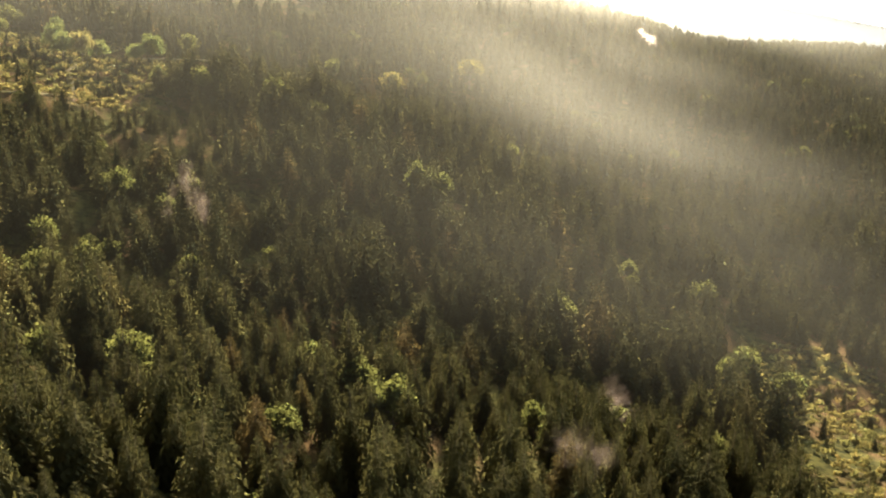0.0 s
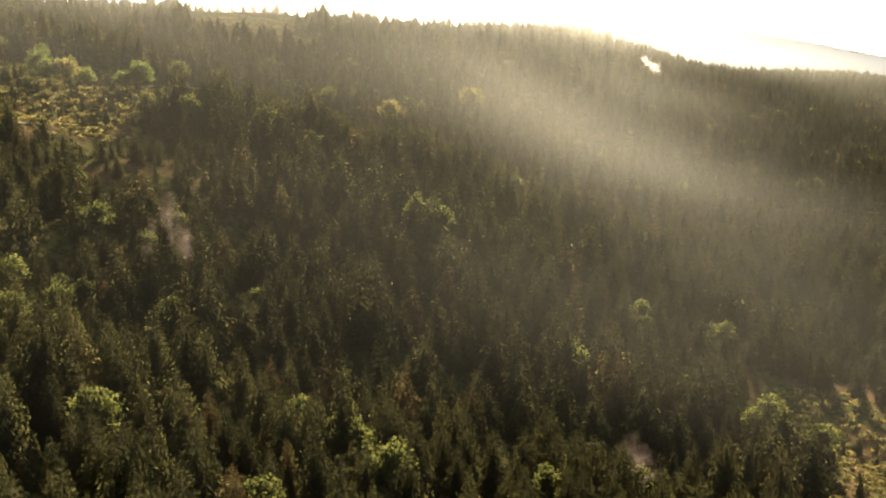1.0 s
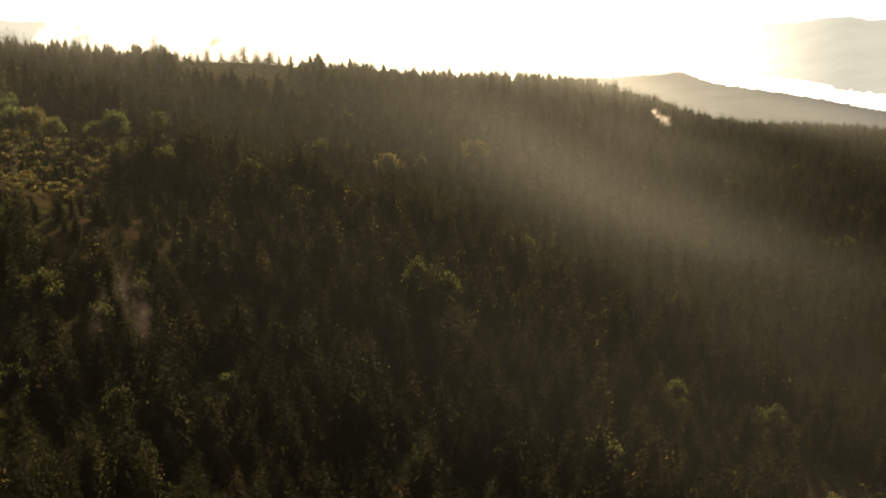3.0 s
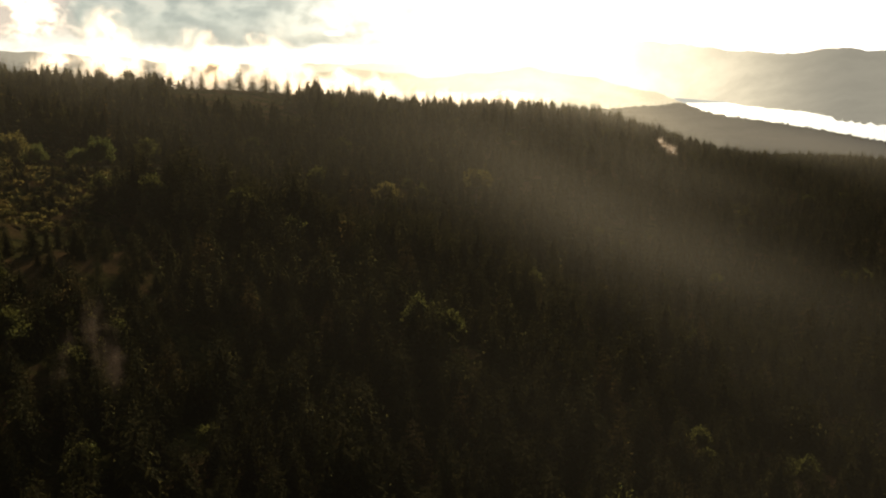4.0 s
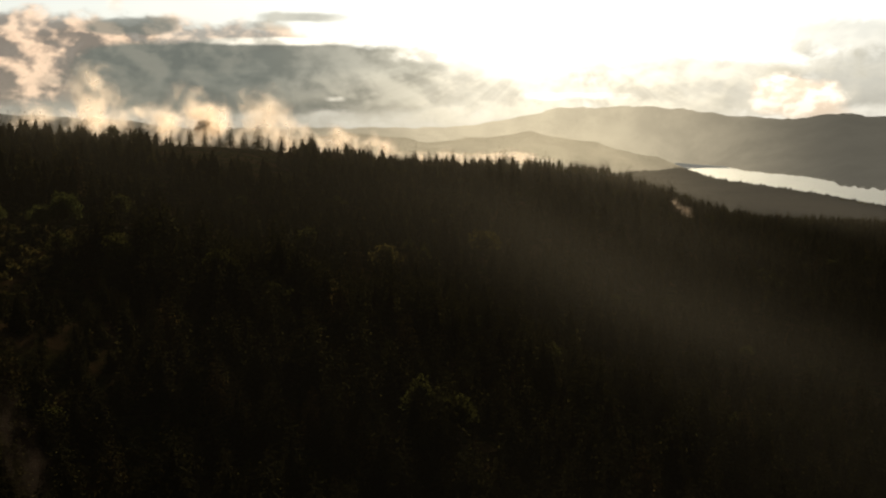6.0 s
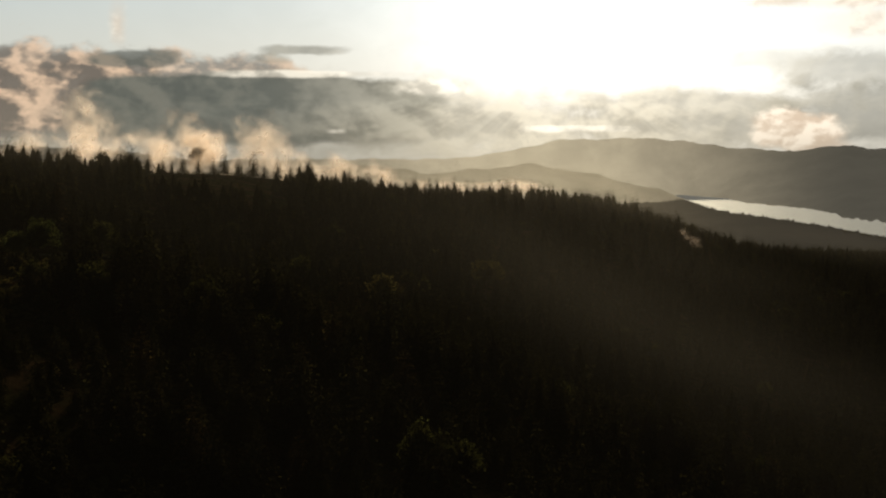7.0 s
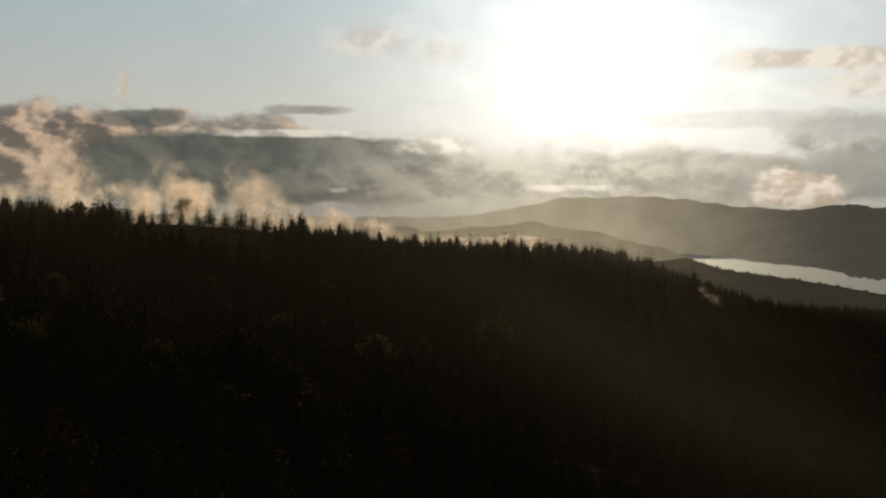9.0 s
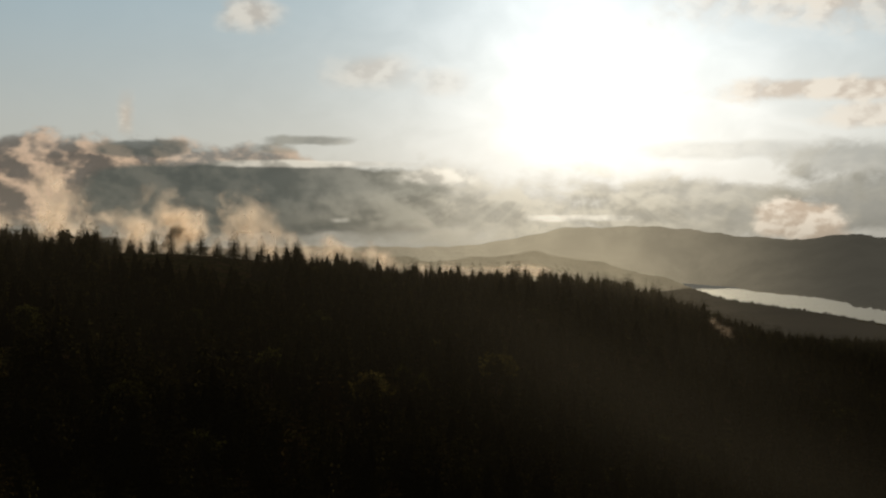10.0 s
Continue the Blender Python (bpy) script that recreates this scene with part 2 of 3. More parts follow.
def water_material():
    m, n = material("lake_water_with_glow")
    # a ruffled sheet: each wavelet mirrors the pale sky, the dark water between takes part of it away
    p = n.add("ShaderNodeBsdfGlossy", Roughness=0.5)
    p.inputs["Color"].default_value = rgb(0.15, 0.157, 0.146)
    pos = n.add("ShaderNodeNewGeometry").outputs["Position"]
    bn = n.add("ShaderNodeBump", Strength=0.25, Distance=0.4)
    n.link(n.noise(pos, 0.25, 3.0), bn.inputs["Height"])
    n.link(bn.outputs[0], p.inputs["Normal"])
    # emission added to brighten the water, painted light as on the hills round it
    added_glow = n.add("ShaderNodeEmission", Strength=0.10)
    added_glow.inputs["Color"].default_value = rgb(1.0, 0.99, 0.89)
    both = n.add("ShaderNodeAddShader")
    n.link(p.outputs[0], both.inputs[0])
    n.link(added_glow.outputs[0], both.inputs[1])
    n.link(both.outputs[0], n.out.inputs[0])
    return m


def haze_glow_material(name, low, high):
    """A far hill as a plain backdrop: haze light painted in as emission, wooded mottling."""
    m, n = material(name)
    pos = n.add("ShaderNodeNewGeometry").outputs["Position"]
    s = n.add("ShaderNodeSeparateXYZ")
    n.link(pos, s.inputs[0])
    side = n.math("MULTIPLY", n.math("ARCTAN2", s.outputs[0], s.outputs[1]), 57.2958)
    # painted light: the colour brightens towards the sun's bearing
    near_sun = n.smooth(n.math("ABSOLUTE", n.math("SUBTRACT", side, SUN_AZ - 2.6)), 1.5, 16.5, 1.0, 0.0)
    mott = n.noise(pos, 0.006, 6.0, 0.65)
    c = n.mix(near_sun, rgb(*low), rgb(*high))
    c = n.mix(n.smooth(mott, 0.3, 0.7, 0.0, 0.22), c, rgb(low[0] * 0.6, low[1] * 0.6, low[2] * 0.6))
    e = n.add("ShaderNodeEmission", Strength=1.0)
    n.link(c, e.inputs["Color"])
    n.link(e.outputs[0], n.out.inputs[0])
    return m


def mist_material(name, dense, curl_scale=0.12, tone=(0.92, 0.87, 0.82)):
    """Thin drifting mist: mostly clear, scattering the sun where it is thick."""
    m, n = material(name)
    uv = n.add("ShaderNodeUVMap").outputs["UV"]
    s = n.add("ShaderNodeSeparateXYZ")
    n.link(uv, s.inputs[0])
    dx = n.math("MULTIPLY", n.math("SUBTRACT", s.outputs[0], 0.5), 2.0)
    dy = n.math("MULTIPLY", n.math("SUBTRACT", s.outputs[1], 0.5), 2.0)
    r = n.math("SQRT", n.math("ADD", n.math("MULTIPLY", dx, dx), n.math("MULTIPLY", dy, dy)))
    pos = n.add("ShaderNodeNewGeometry").outputs["Position"]
    curl = n.noise(pos, curl_scale, 4.0, 0.55, 0.9)
    wisps = n.noise(pos, curl_scale * 3.3, 3.0, 0.55, 0.4)
    drift = n.math("ADD", n.math("MULTIPLY", curl, 0.80), n.math("MULTIPLY", wisps, 0.20))
    r = n.math("ADD", r, n.math("MULTIPLY", n.math("SUBTRACT", 0.5, drift), 2.2))   # a ragged rim
    alpha = n.math("MULTIPLY", n.smooth(drift, 0.36, 0.66), n.math("POWER", n.smooth(r, 0.1, 0.98, 1.0, 0.0), 1.1))
    alpha = n.math("MULTIPLY", alpha, dense, clamp=True)
    tr = n.add("ShaderNodeBsdfTranslucent")
    tr.inputs["Color"].default_value = rgb(*tone)
    clear_ = n.add("ShaderNodeBsdfTransparent")
    mx = n.add("ShaderNodeMixShader")
    n.link(alpha, mx.inputs[0])
    n.link(clear_.outputs[0], mx.inputs[1])
    n.link(tr.outputs[0], mx.inputs[2])
    n.link(mx.outputs[0], n.out.inputs[0])
    return m


def veil_material(name, most):
    """Thin haze that only shows against the light: tint puts sun glow into its density."""
    m, n = material(name)
    uv = n.add("ShaderNodeUVMap").outputs["UV"]
    s = n.add("ShaderNodeSeparateXYZ")
    n.link(uv, s.inputs[0])
    pos = n.add("ShaderNodeNewGeometry").outputs["Position"]
    drift = n.noise(pos, 0.007, 3.0, 0.5, 0.3)
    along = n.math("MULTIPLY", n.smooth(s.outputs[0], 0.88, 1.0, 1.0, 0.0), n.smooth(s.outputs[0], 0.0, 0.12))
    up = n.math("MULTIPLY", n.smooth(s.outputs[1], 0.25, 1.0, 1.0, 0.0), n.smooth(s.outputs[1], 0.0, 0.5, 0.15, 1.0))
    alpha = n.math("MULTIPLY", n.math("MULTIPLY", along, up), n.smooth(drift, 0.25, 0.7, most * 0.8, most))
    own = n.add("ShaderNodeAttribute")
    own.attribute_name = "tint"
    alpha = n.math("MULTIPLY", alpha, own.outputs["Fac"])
    tr = n.add("ShaderNodeBsdfTranslucent")
    tr.inputs["Color"].default_value = rgb(0.98, 0.905, 0.69)
    clear_ = n.add("ShaderNodeBsdfTransparent")
    mx = n.add("ShaderNodeMixShader")
    n.link(alpha, mx.inputs[0])
    n.link(clear_.outputs[0], mx.inputs[1])
    n.link(tr.outputs[0], mx.inputs[2])
    n.link(mx.outputs[0], n.out.inputs[0])
    return m


ground_mat, water_mat = ground_material(), water_material()
hill_far_glow_mat = haze_glow_material("far_hill_haze_glow", (0.074, 0.068, 0.053), (0.48, 0.41, 0.28))
hill_near_glow_mat = haze_glow_material("nearer_hill_haze_glow", (0.044, 0.038, 0.029), (0.34, 0.285, 0.185))
mist_mat = mist_material("mist", 0.30, 0.056, (0.98, 0.86, 0.72))
wisp_mat = mist_material("thin_mist", 0.0045, 0.22, (0.60, 0.45, 0.33))
puff_mat = mist_material("ragged_mist", 0.14, 0.12, (0.62, 0.51, 0.40))
veil_mat = veil_material("haze_veil", 0.0107)


# ---- the lie of the land ----
def smoothed(v, xs, ys, soft):
    """A soft line through a few heights: the mean of three shifted interpolations."""
    return sum(np.interp(v + d * soft, xs, ys) * w for d, w in ((-1, 0.25), (-0.4, 0.25), (0.4, 0.25), (1, 0.25)))


CREST_X = (-420, -190, -130, -92, -60, 0, 70, 147, 205, 283, 442, 900)
CREST_Y = (640, 700, 695, 742, 785, 830, 815, 930, 1045, 1115, 1312, 1800)
CREST_Z = (248, 223.5, 221.5, 219.5, 209.5, 200.5, 203, 182, 156.5, 135.5, 112, 43)
MID_Y = (-700, 95, 140, 170, 200, 235, 270, 310, 370, 430)
MID_Z = (210, 188.5, 181.5, 174.5, 168.5, 167, 169.5, 174.5, 177.5, 178.5)


def crest(x):
    return smoothed(x, CREST_X, CREST_Y, 30), smoothed(x, CREST_X, CREST_Z, 30)


def height(x, y):
    """Ground height in metres; works on arrays."""
    x, y = np.asarray(x, float), np.asarray(y, float)
    cy, cz = crest(x)
    yy = np.minimum(y, 430)
    right = np.interp(yy, (150, 200, 300, 430), (0.22, 0.20, 0.33, 0.31))
    side = np.where(x < 0, -0.206 * np.maximum(x, -600), -right * np.minimum(x, 115) - 0.08 * np.maximum(x - 115, 0))
    front = smoothed(yy, MID_Y, MID_Z, 22) + side
    s = np.clip((y - 430) / np.maximum(cy - 430, 1), 0, 1)
    slope = front + (cz - front) * (s * s * (3 - 2 * s) * 0.5 + s * 0.5)
    slope += -10 * np.exp(-(((x - 60) / 70) ** 2) - ((y - 540) / 90) ** 2) + 4 * np.exp(-(((x + 25) / 50) ** 2) - ((y - 395) / 45) ** 2)
    slope += np.clip((cy - y) / 160, 0, 1) * (1.5 * np.sin(x * 0.061 + 1.3) * np.sin(y * 0.047) + 0.8 * np.sin(x * 0.13 - y * 0.09) + 1.6 * np.sin(y * 0.082 + 0.018 * x + 0.6))
    back = np.maximum(y - cy, 0)
    fall = cz - 0.0028 * np.minimum(back, 70) ** 2 - 0.39 * np.maximum(back - 70, 0)
    valley = 4 + 3 * np.sin(x * 0.004) * np.sin(y * 0.003)
    low = np.where(back > 0, np.maximum(fall, valley), slope)
    return low


def ground_sheet():
    ys = np.concatenate([np.linspace(-600, 60, 24)[:-1], np.arange(60, 1400, 7.0), np.geomspace(1400, 4950, 50)])
    us = np.linspace(-1, 1, 161)
    us = np.sign(us) * np.abs(us) ** 1.15
    wide = 260 + 0.72 * np.maximum(ys, 0)
    xs = us[None, :] * wide[:, None]
    yy = np.repeat(ys[:, None], len(us), 1)
    zz = height(xs, yy)
    v = np.stack([xs, yy, zz], -1).reshape(-1, 3)
    n, k = len(ys), len(us)
    i = np.arange(n * k).reshape(n, k)
    f = np.stack([i[:-1, :-1], i[:-1, 1:], i[1:, 1:], i[1:, :-1]], -1).reshape(-1, 4)
    return v, f


def mesh_of(name, v, f, mat, tint=None, smooth=False):
    """A mesh from arrays of places and of equal-sided faces."""
    me = bpy.data.meshes.new(name)
    v, f = np.asarray(v, np.float32), np.asarray(f, np.int32)
    me.vertices.add(len(v))
    me.vertices.foreach_set("co", v.ravel())
    me.loops.add(f.size)
    me.loops.foreach_set("vertex_index", f.ravel())
    me.polygons.add(len(f))
    me.polygons.foreach_set("loop_start", np.arange(len(f), dtype=np.int32) * f.shape[1])
    me.polygons.foreach_set("use_smooth", np.full(len(f), smooth))
    me.update(calc_edges=True)
    me.materials.append(mat)
    if tint is not None:
        at = me.attributes.new("tint", "FLOAT", "POINT")
        at.data.foreach_set("value", np.asarray(tint, np.float32))
    return me


v, f = ground_sheet()
ground = tagged(new("ground", mesh_of("ground", v, f, ground_mat, smooth=True)),
                "mossy forest ground rising to a ridge above a valley", "ground", kind="structure")


def shape(name, pts, mat, z):
    bm = bmesh.new()
    bm.faces.new([bm.verts.new((x, y, z)) for x, y in pts])
    me = bpy.data.meshes.new(name)
    bm.to_mesh(me)
    bm.free()
    me.materials.append(mat)
    return new(name, me)


def lake():
    near = [(950, 4560), (886, 3690), (903, 3480), (975, 3185), (1013, 2947), (1034, 2682), (1070, 2388), (1500, 2100), (2600, 1900)]
    far = [(3400, 2600), (1420, 2950), (1300, 3150), (1260, 3340), (1340, 3700), (1330, 3860), (1260, 3960), (1200, 4150), (1200, 4480), (1000, 4690)]
    return tagged(shape("lake", near + far, water_mat, 12.0), "long calm lake reflecting the pale evening sky, with an added glow", "lake", kind="structure")


lake()


def spit():
    """A low wooded spit of land in the lake."""
    v, f, n = [], [], 24
    for i in range(n):
        t = i / (n - 1)
        x, y, w = 1190 + 17 * t + 3 * math.sin(9 * t), 3960 - 195 * t, 5.5 * math.sin(math.pi * min(t + 0.06, 0.97)) ** 0.5
        v += [(x - w, y, 11.5), (x - w * 0.5, y, 14 + 2 * math.sin(i * 1.9)), (x + w * 0.5, y, 14 + 2 * math.sin(i * 2.7)), (x + w, y, 11.5)]
    for i in range(n - 1):
        for j in range(3):
            k = 4 * i + j
            f.append((k, k + 1, k + 5, k + 4))
    # the spit shares the far hill's painted haze emission
    return tagged(new("backdrop", mesh_of("backdrop", v, f, hill_far_glow_mat)), "dark low spit of land in the lake", "land", kind="structure")


spit()


# ---- far hills behind the lake ----
def hill(name, label, mat, azs, tops, bases, far, seed):
    """A long wooded hill: columns by bearing from (0, 200), from its foot up to its ridge line."""
    rng = np.random.default_rng(seed)
    a = np.linspace(azs[0], azs[-1], 420)
    top = np.interp(a, azs, tops) * far / 57.3 + 233
    top += sum(rng.uniform(2, 5) / k * np.sin(a * k * 1.9 + rng.uniform(0, 6)) for k in (1, 2, 4, 7, 13)) + rng.uniform(-2.0, 2.0, len(a))
    foot = np.interp(a, azs, bases)
    rows = []
    for t in np.linspace(0, 1, 12):
        d = foot + (far - foot) * t
        z = 8 + (top - 8) * t ** 1.4 + (rng.uniform(-5, 5, len(a)) if 0 < t < 1 else 0)
        rows.append(np.stack([d * np.sin(np.radians(a)), 200 + d * np.cos(np.radians(a)), z], -1))
    rows.append(rows[-1] + np.array([0, 30, -60.0]))
    v = np.concatenate(rows)
    i = np.arange(len(v)).reshape(len(rows), len(a))
    f = np.stack([i[:-1, :-1], i[:-1, 1:], i[1:, 1:], i[1:, :-1]], -1).reshape(-1, 4)
    return tagged(new(name, mesh_of(name, v, f, mat)), label, "hill", kind="structure")


hill("backdrop", "long wooded hill beyond the lake, evening haze painted in as glow", hill_far_glow_mat,
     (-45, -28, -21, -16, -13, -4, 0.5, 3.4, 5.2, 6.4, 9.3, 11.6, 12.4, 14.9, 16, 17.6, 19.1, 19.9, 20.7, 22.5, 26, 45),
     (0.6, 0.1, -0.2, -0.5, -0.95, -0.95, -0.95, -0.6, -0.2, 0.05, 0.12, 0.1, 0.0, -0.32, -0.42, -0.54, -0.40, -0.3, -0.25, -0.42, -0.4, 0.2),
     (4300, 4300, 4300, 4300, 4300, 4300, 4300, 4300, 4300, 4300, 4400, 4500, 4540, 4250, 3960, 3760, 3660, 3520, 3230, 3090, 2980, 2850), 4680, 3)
hill("backdrop", "low wooded hill at the foot of the valley, haze painted in as glow", hill_near_glow_mat,
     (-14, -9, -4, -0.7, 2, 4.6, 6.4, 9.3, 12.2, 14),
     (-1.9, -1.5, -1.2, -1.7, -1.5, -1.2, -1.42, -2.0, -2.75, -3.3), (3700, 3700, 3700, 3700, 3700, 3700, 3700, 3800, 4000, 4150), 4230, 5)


# ---- trees ----
def skirt_tree(levels, spikes, wide, seed, bare=0.1, rag=1.0):
    """A spruce crown 1 high: ragged, drooping skirts of boughs, one above the other. Returns places and triangles."""
    rng = np.random.default_rng(seed)
    v, f = [], []
    for i in range(levels):
        t = (i + rng.uniform(-0.15, 0.15)) / levels
        z = bare + (1 - bare) * t
        r = wide * (1 - t) ** 0.75 * rng.uniform(0.84, 1.14) + 0.012
        rise = max((1 - bare) / levels * 1.75, 0.09)
        turn = rng.uniform(0, 6.28)
        c = len(v)
        v.append((rng.uniform(-.01, .01), rng.uniform(-.01, .01), min(z + rise, 1.0)))
        for k in range(2 * spikes):
            a = turn + math.pi * k / spikes + rng.uniform(-0.12, 0.12)
            out = r * (rng.uniform(1 - 0.25 * rag, 1 + 0.22 * rag) if k % 2 == 0 else rng.uniform(0.5, 0.72))
            drop = -0.25 * out if k % 2 == 0 else 0.10 * out
            v.append((out * math.cos(a), out * math.sin(a), z + drop + rng.uniform(-0.02, 0.02)))
        for k in range(2 * spikes):
            f.append((c, c + 1 + k, c + 1 + (k + 1) % (2 * spikes)))
    return np.array(v), np.array(f)


def bough_tree(levels, boughs, wide, seed, bare=0.05, slim=0.62, core=0.42, teeth=0):
    """A spruce crown 1 high: whorls of roof-shaped boughs, drooping below and rising towards the top, round a thin dark core.
    teeth: the side twigs on each flank of a bough. Returns places and triangles."""
    rng = np.random.default_rng(seed)
    v, f = [(0.0, 0.0, 0.74)], []
    sides, rings = 5, (0.36, 0.0)
    lump = rng.uniform(0, 6.28, 4)
    for n, z in enumerate(rings):
        for k in range(sides):
            a, r = 6.283 * (k + 0.5 * n) / sides, core * wide * (1 - z) ** slim
            v.append((r * math.cos(a), r * math.sin(a), bare + (1 - bare) * z))
    for k in range(sides):
        n = (k + 1) % sides
        f += [(0, 1 + k, 1 + n), (1 + k, 1 + sides + k, 1 + sides + n), (1 + k, 1 + sides + n, 1 + n)]
    for i in range(levels):
        for b in range(max(4, round(boughs * (1.1 - 0.55 * i / levels)))):
            t = min(max((i + rng.uniform(-0.45, 0.45)) / levels, 0.0), 0.97)
            a = 6.283 * (b + rng.uniform(-0.4, 0.4)) / boughs * (boughs / max(4, round(boughs * (1.1 - 0.55 * i / levels)))) + 1.9 * i
            r = wide * (1 - t) ** slim * rng.uniform(0.70, 1.16) * (1 + 0.15 * math.sin(2 * a + lump[0]) * math.sin(7 * t + lump[1])) + 0.014
            z = bare + (1 - bare) * t
            lift = -0.50 * (1 - t) + 0.30 * t + rng.uniform(-0.16, 0.16)
            half = r * rng.uniform(0.30, 0.44) * (9 / boughs) ** 0.5
            ca, sa = math.cos(a), math.sin(a)

            def at(along, side, up):
                x, y = along * r, side * half
                v.append((x * ca - y * sa, x * sa + y * ca, z + lift * r * (along - 0.6) + up * r))
                return len(v) - 1

            spine = [at(0.12, 0.0, 0.05), at(0.60, 0.0, 0.07), at(1.0, 0.0, -0.02)]
            for s in (1.0, -1.0):
                if not teeth:
                    out = at(0.58, s, -0.16)
                    f += [(spine[0], spine[1], out), (spine[1], spine[2], out)]
                    continue
                for j in range(teeth):
                    u = (j + rng.uniform(0.1, 0.5)) / teeth
                    root, base, w = 0.16 + 0.80 * u, 0.16 + 0.80 * (u + 0.75 / teeth), math.sin(math.pi * (0.18 + 0.74 * u)) * rng.uniform(0.7, 1.2)
                    f.append((at(root, 0.0, 0.05), at(base, 0.0, 0.05), at(root + 0.22, s * w, -0.17 * w + rng.uniform(-0.05, 0.05))))
    c = len(v)
    v += [(0.010, 0, 0.93), (-0.005, 0.009, 0.93), (-0.005, -0.009, 0.93), (0, 0, 1.0)]
    f += [(c, c + 1, c + 3), (c + 1, c + 2, c + 3), (c + 2, c, c + 3)]
    return np.array(v), np.array(f)


def leaf_crown(clumps, leaves_each, size, seed, tall=0.75, wide=0.36):
    """A broad crown: clumps of small leaf sprays round the limbs, with gaps. 1 high."""
    rng = np.random.default_rng(seed)
    v, f = [], []
    for j in range(4):
        for k in range(6):
            e, a = (-1.2, -0.35, 0.45, 1.2)[j], 6.283 * (k + 0.5 * j) / 6
            r = rng.uniform(0.42, 0.60)
            v.append((wide * r * math.cos(e) * math.cos(a), wide * r * math.cos(e) * math.sin(a), 1 - tall * 0.5 + tall * 0.5 * r * math.sin(e)))
    for j in range(3):
        for k in range(6):
            p, q = 6 * j + k, 6 * j + (k + 1) % 6
            f += [(p, q, q + 6), (p, q + 6, p + 6)]
    for _ in range(clumps):
        d = rng.normal(size=3)
        d /= np.linalg.norm(d)
        d[2] = abs(d[2]) * 1.1 - 0.35
        c = d * np.array([wide, wide, tall * 0.5]) * rng.uniform(0.55, 0.95) + (0, 0, 1 - tall * 0.5)
        big = rng.uniform(0.10, 0.17)
        for _ in range(leaves_each):
            o = rng.normal(size=3)
            o *= big * rng.uniform(0.5, 1.0) / np.linalg.norm(o)
            p = c + o
            u = rng.normal(size=3)
            u /= np.linalg.norm(u)
            w = np.cross(u, o / (np.linalg.norm(o) + 1e-6) + rng.normal(size=3) * 0.5)
            w /= np.linalg.norm(w) + 1e-6
            s = size * rng.uniform(0.6, 1.3)
            k = len(v)
            v += [p - u * s, p + w * s * 0.7, p + u * s]
            f.append((k, k + 1, k + 2))
            v.append(p - w * s * 0.7)
            f.append((k, k + 2, k + 3))
    v = np.array(v)
    v[:, 2] = np.minimum(v[:, 2], 1.03)
    return v, np.array(f)


def trunk_mesh(name, high, thick, seed, limbs=0):
    """A tapered trunk with its root flare, a slight bend and, for broad trees, limbs."""
    rng = np.random.default_rng(seed)
    bm = bmesh.new()

    def pole(points, sides):
        rings = []
        for (x, y, z, r) in points:
            rings.append([bm.verts.new((x + r * math.cos(6.283 * k / sides), y + r * math.sin(6.283 * k / sides), z)) for k in range(sides)])
        for a, b in zip(rings, rings[1:]):
            for k in range(sides):
                bm.faces.new((a[k], a[(k + 1) % sides], b[(k + 1) % sides], b[k]))

    bend = rng.uniform(-0.01, 0.01, 2)
    pole([(bend[0] * t, bend[1] * t, high * t, thick * ((1 - t) * 0.9 + 0.08 + (0.5 if t == 0 else 0))) for t in (0, 0.05, 0.35, 0.7, 1.0)], 6)
    for _ in range(limbs):
        a, z = rng.uniform(0, 6.28), rng.uniform(0.35, 0.75) * high
        out, up = rng.uniform(0.15, 0.28), rng.uniform(0.10, 0.25)
        pole([(out * t * math.cos(a), out * t * math.sin(a), z + up * t, thick * 0.45 * (1 - t * 0.8)) for t in (0, 0.5, 1.0)], 4)
    me = bpy.data.meshes.new(name)
    bm.to_mesh(me)
    bm.free()
    me.materials.append(bark)
    return me


def tree_thing(name, label, category, group, crown_v, crown_f, mat, trunk):
    """One tree, 1 high at the origin: an Empty with its trunk and crown."""
    root = tagged(new(name), label, category, group)
    for part_name, me in (("trunk", trunk), ("crown", mesh_of("crown", crown_v, crown_f, mat))):
        new(part_name, me).parent = root
    return root


rng = np.random.default_rng(11)


def scatter(y0, y1, gap):
    """Jittered places in the wedge that the flight looks over, y0 to y1."""
    ys = np.arange(y0, y1, gap)
    out = []
    for y in ys:
        half = 0.425 * y + 22
        xs = np.arange(-half, half, gap)
        p = np.stack([xs + rng.uniform(-0.42, 0.42, len(xs)) * gap, np.full(len(xs), y) + rng.uniform(-0.42, 0.42, len(xs)) * gap], -1)
        out.append(p)
    return np.concatenate(out)


def blob(p, x, y, rx, ry, ragged=0.25):
    """Inside a ragged oval on the plan."""
    a = np.arctan2(p[:, 1] - y, p[:, 0] - x)
    r = np.hypot((p[:, 0] - x) / rx, (p[:, 1] - y) / ry)
    return r < 1 + ragged * np.sin(3 * a + x) * np.cos(2 * a + y) + ragged * 0.5 * np.sin(7 * a)


def clearing(p):
    open_left = blob(p, -150, 420, 50, 56) | blob(p, -105, 452, 26, 24) | blob(p, -128, 366, 30, 14)
    open_right = blob(p, 110, 215, 40, 88) | blob(p, 90, 182, 27, 58)
    bald = blob(p, -118, 705, 36, 92, 0.08) | blob(p, -88, 640, 26, 24)
    return open_left | open_right | bald


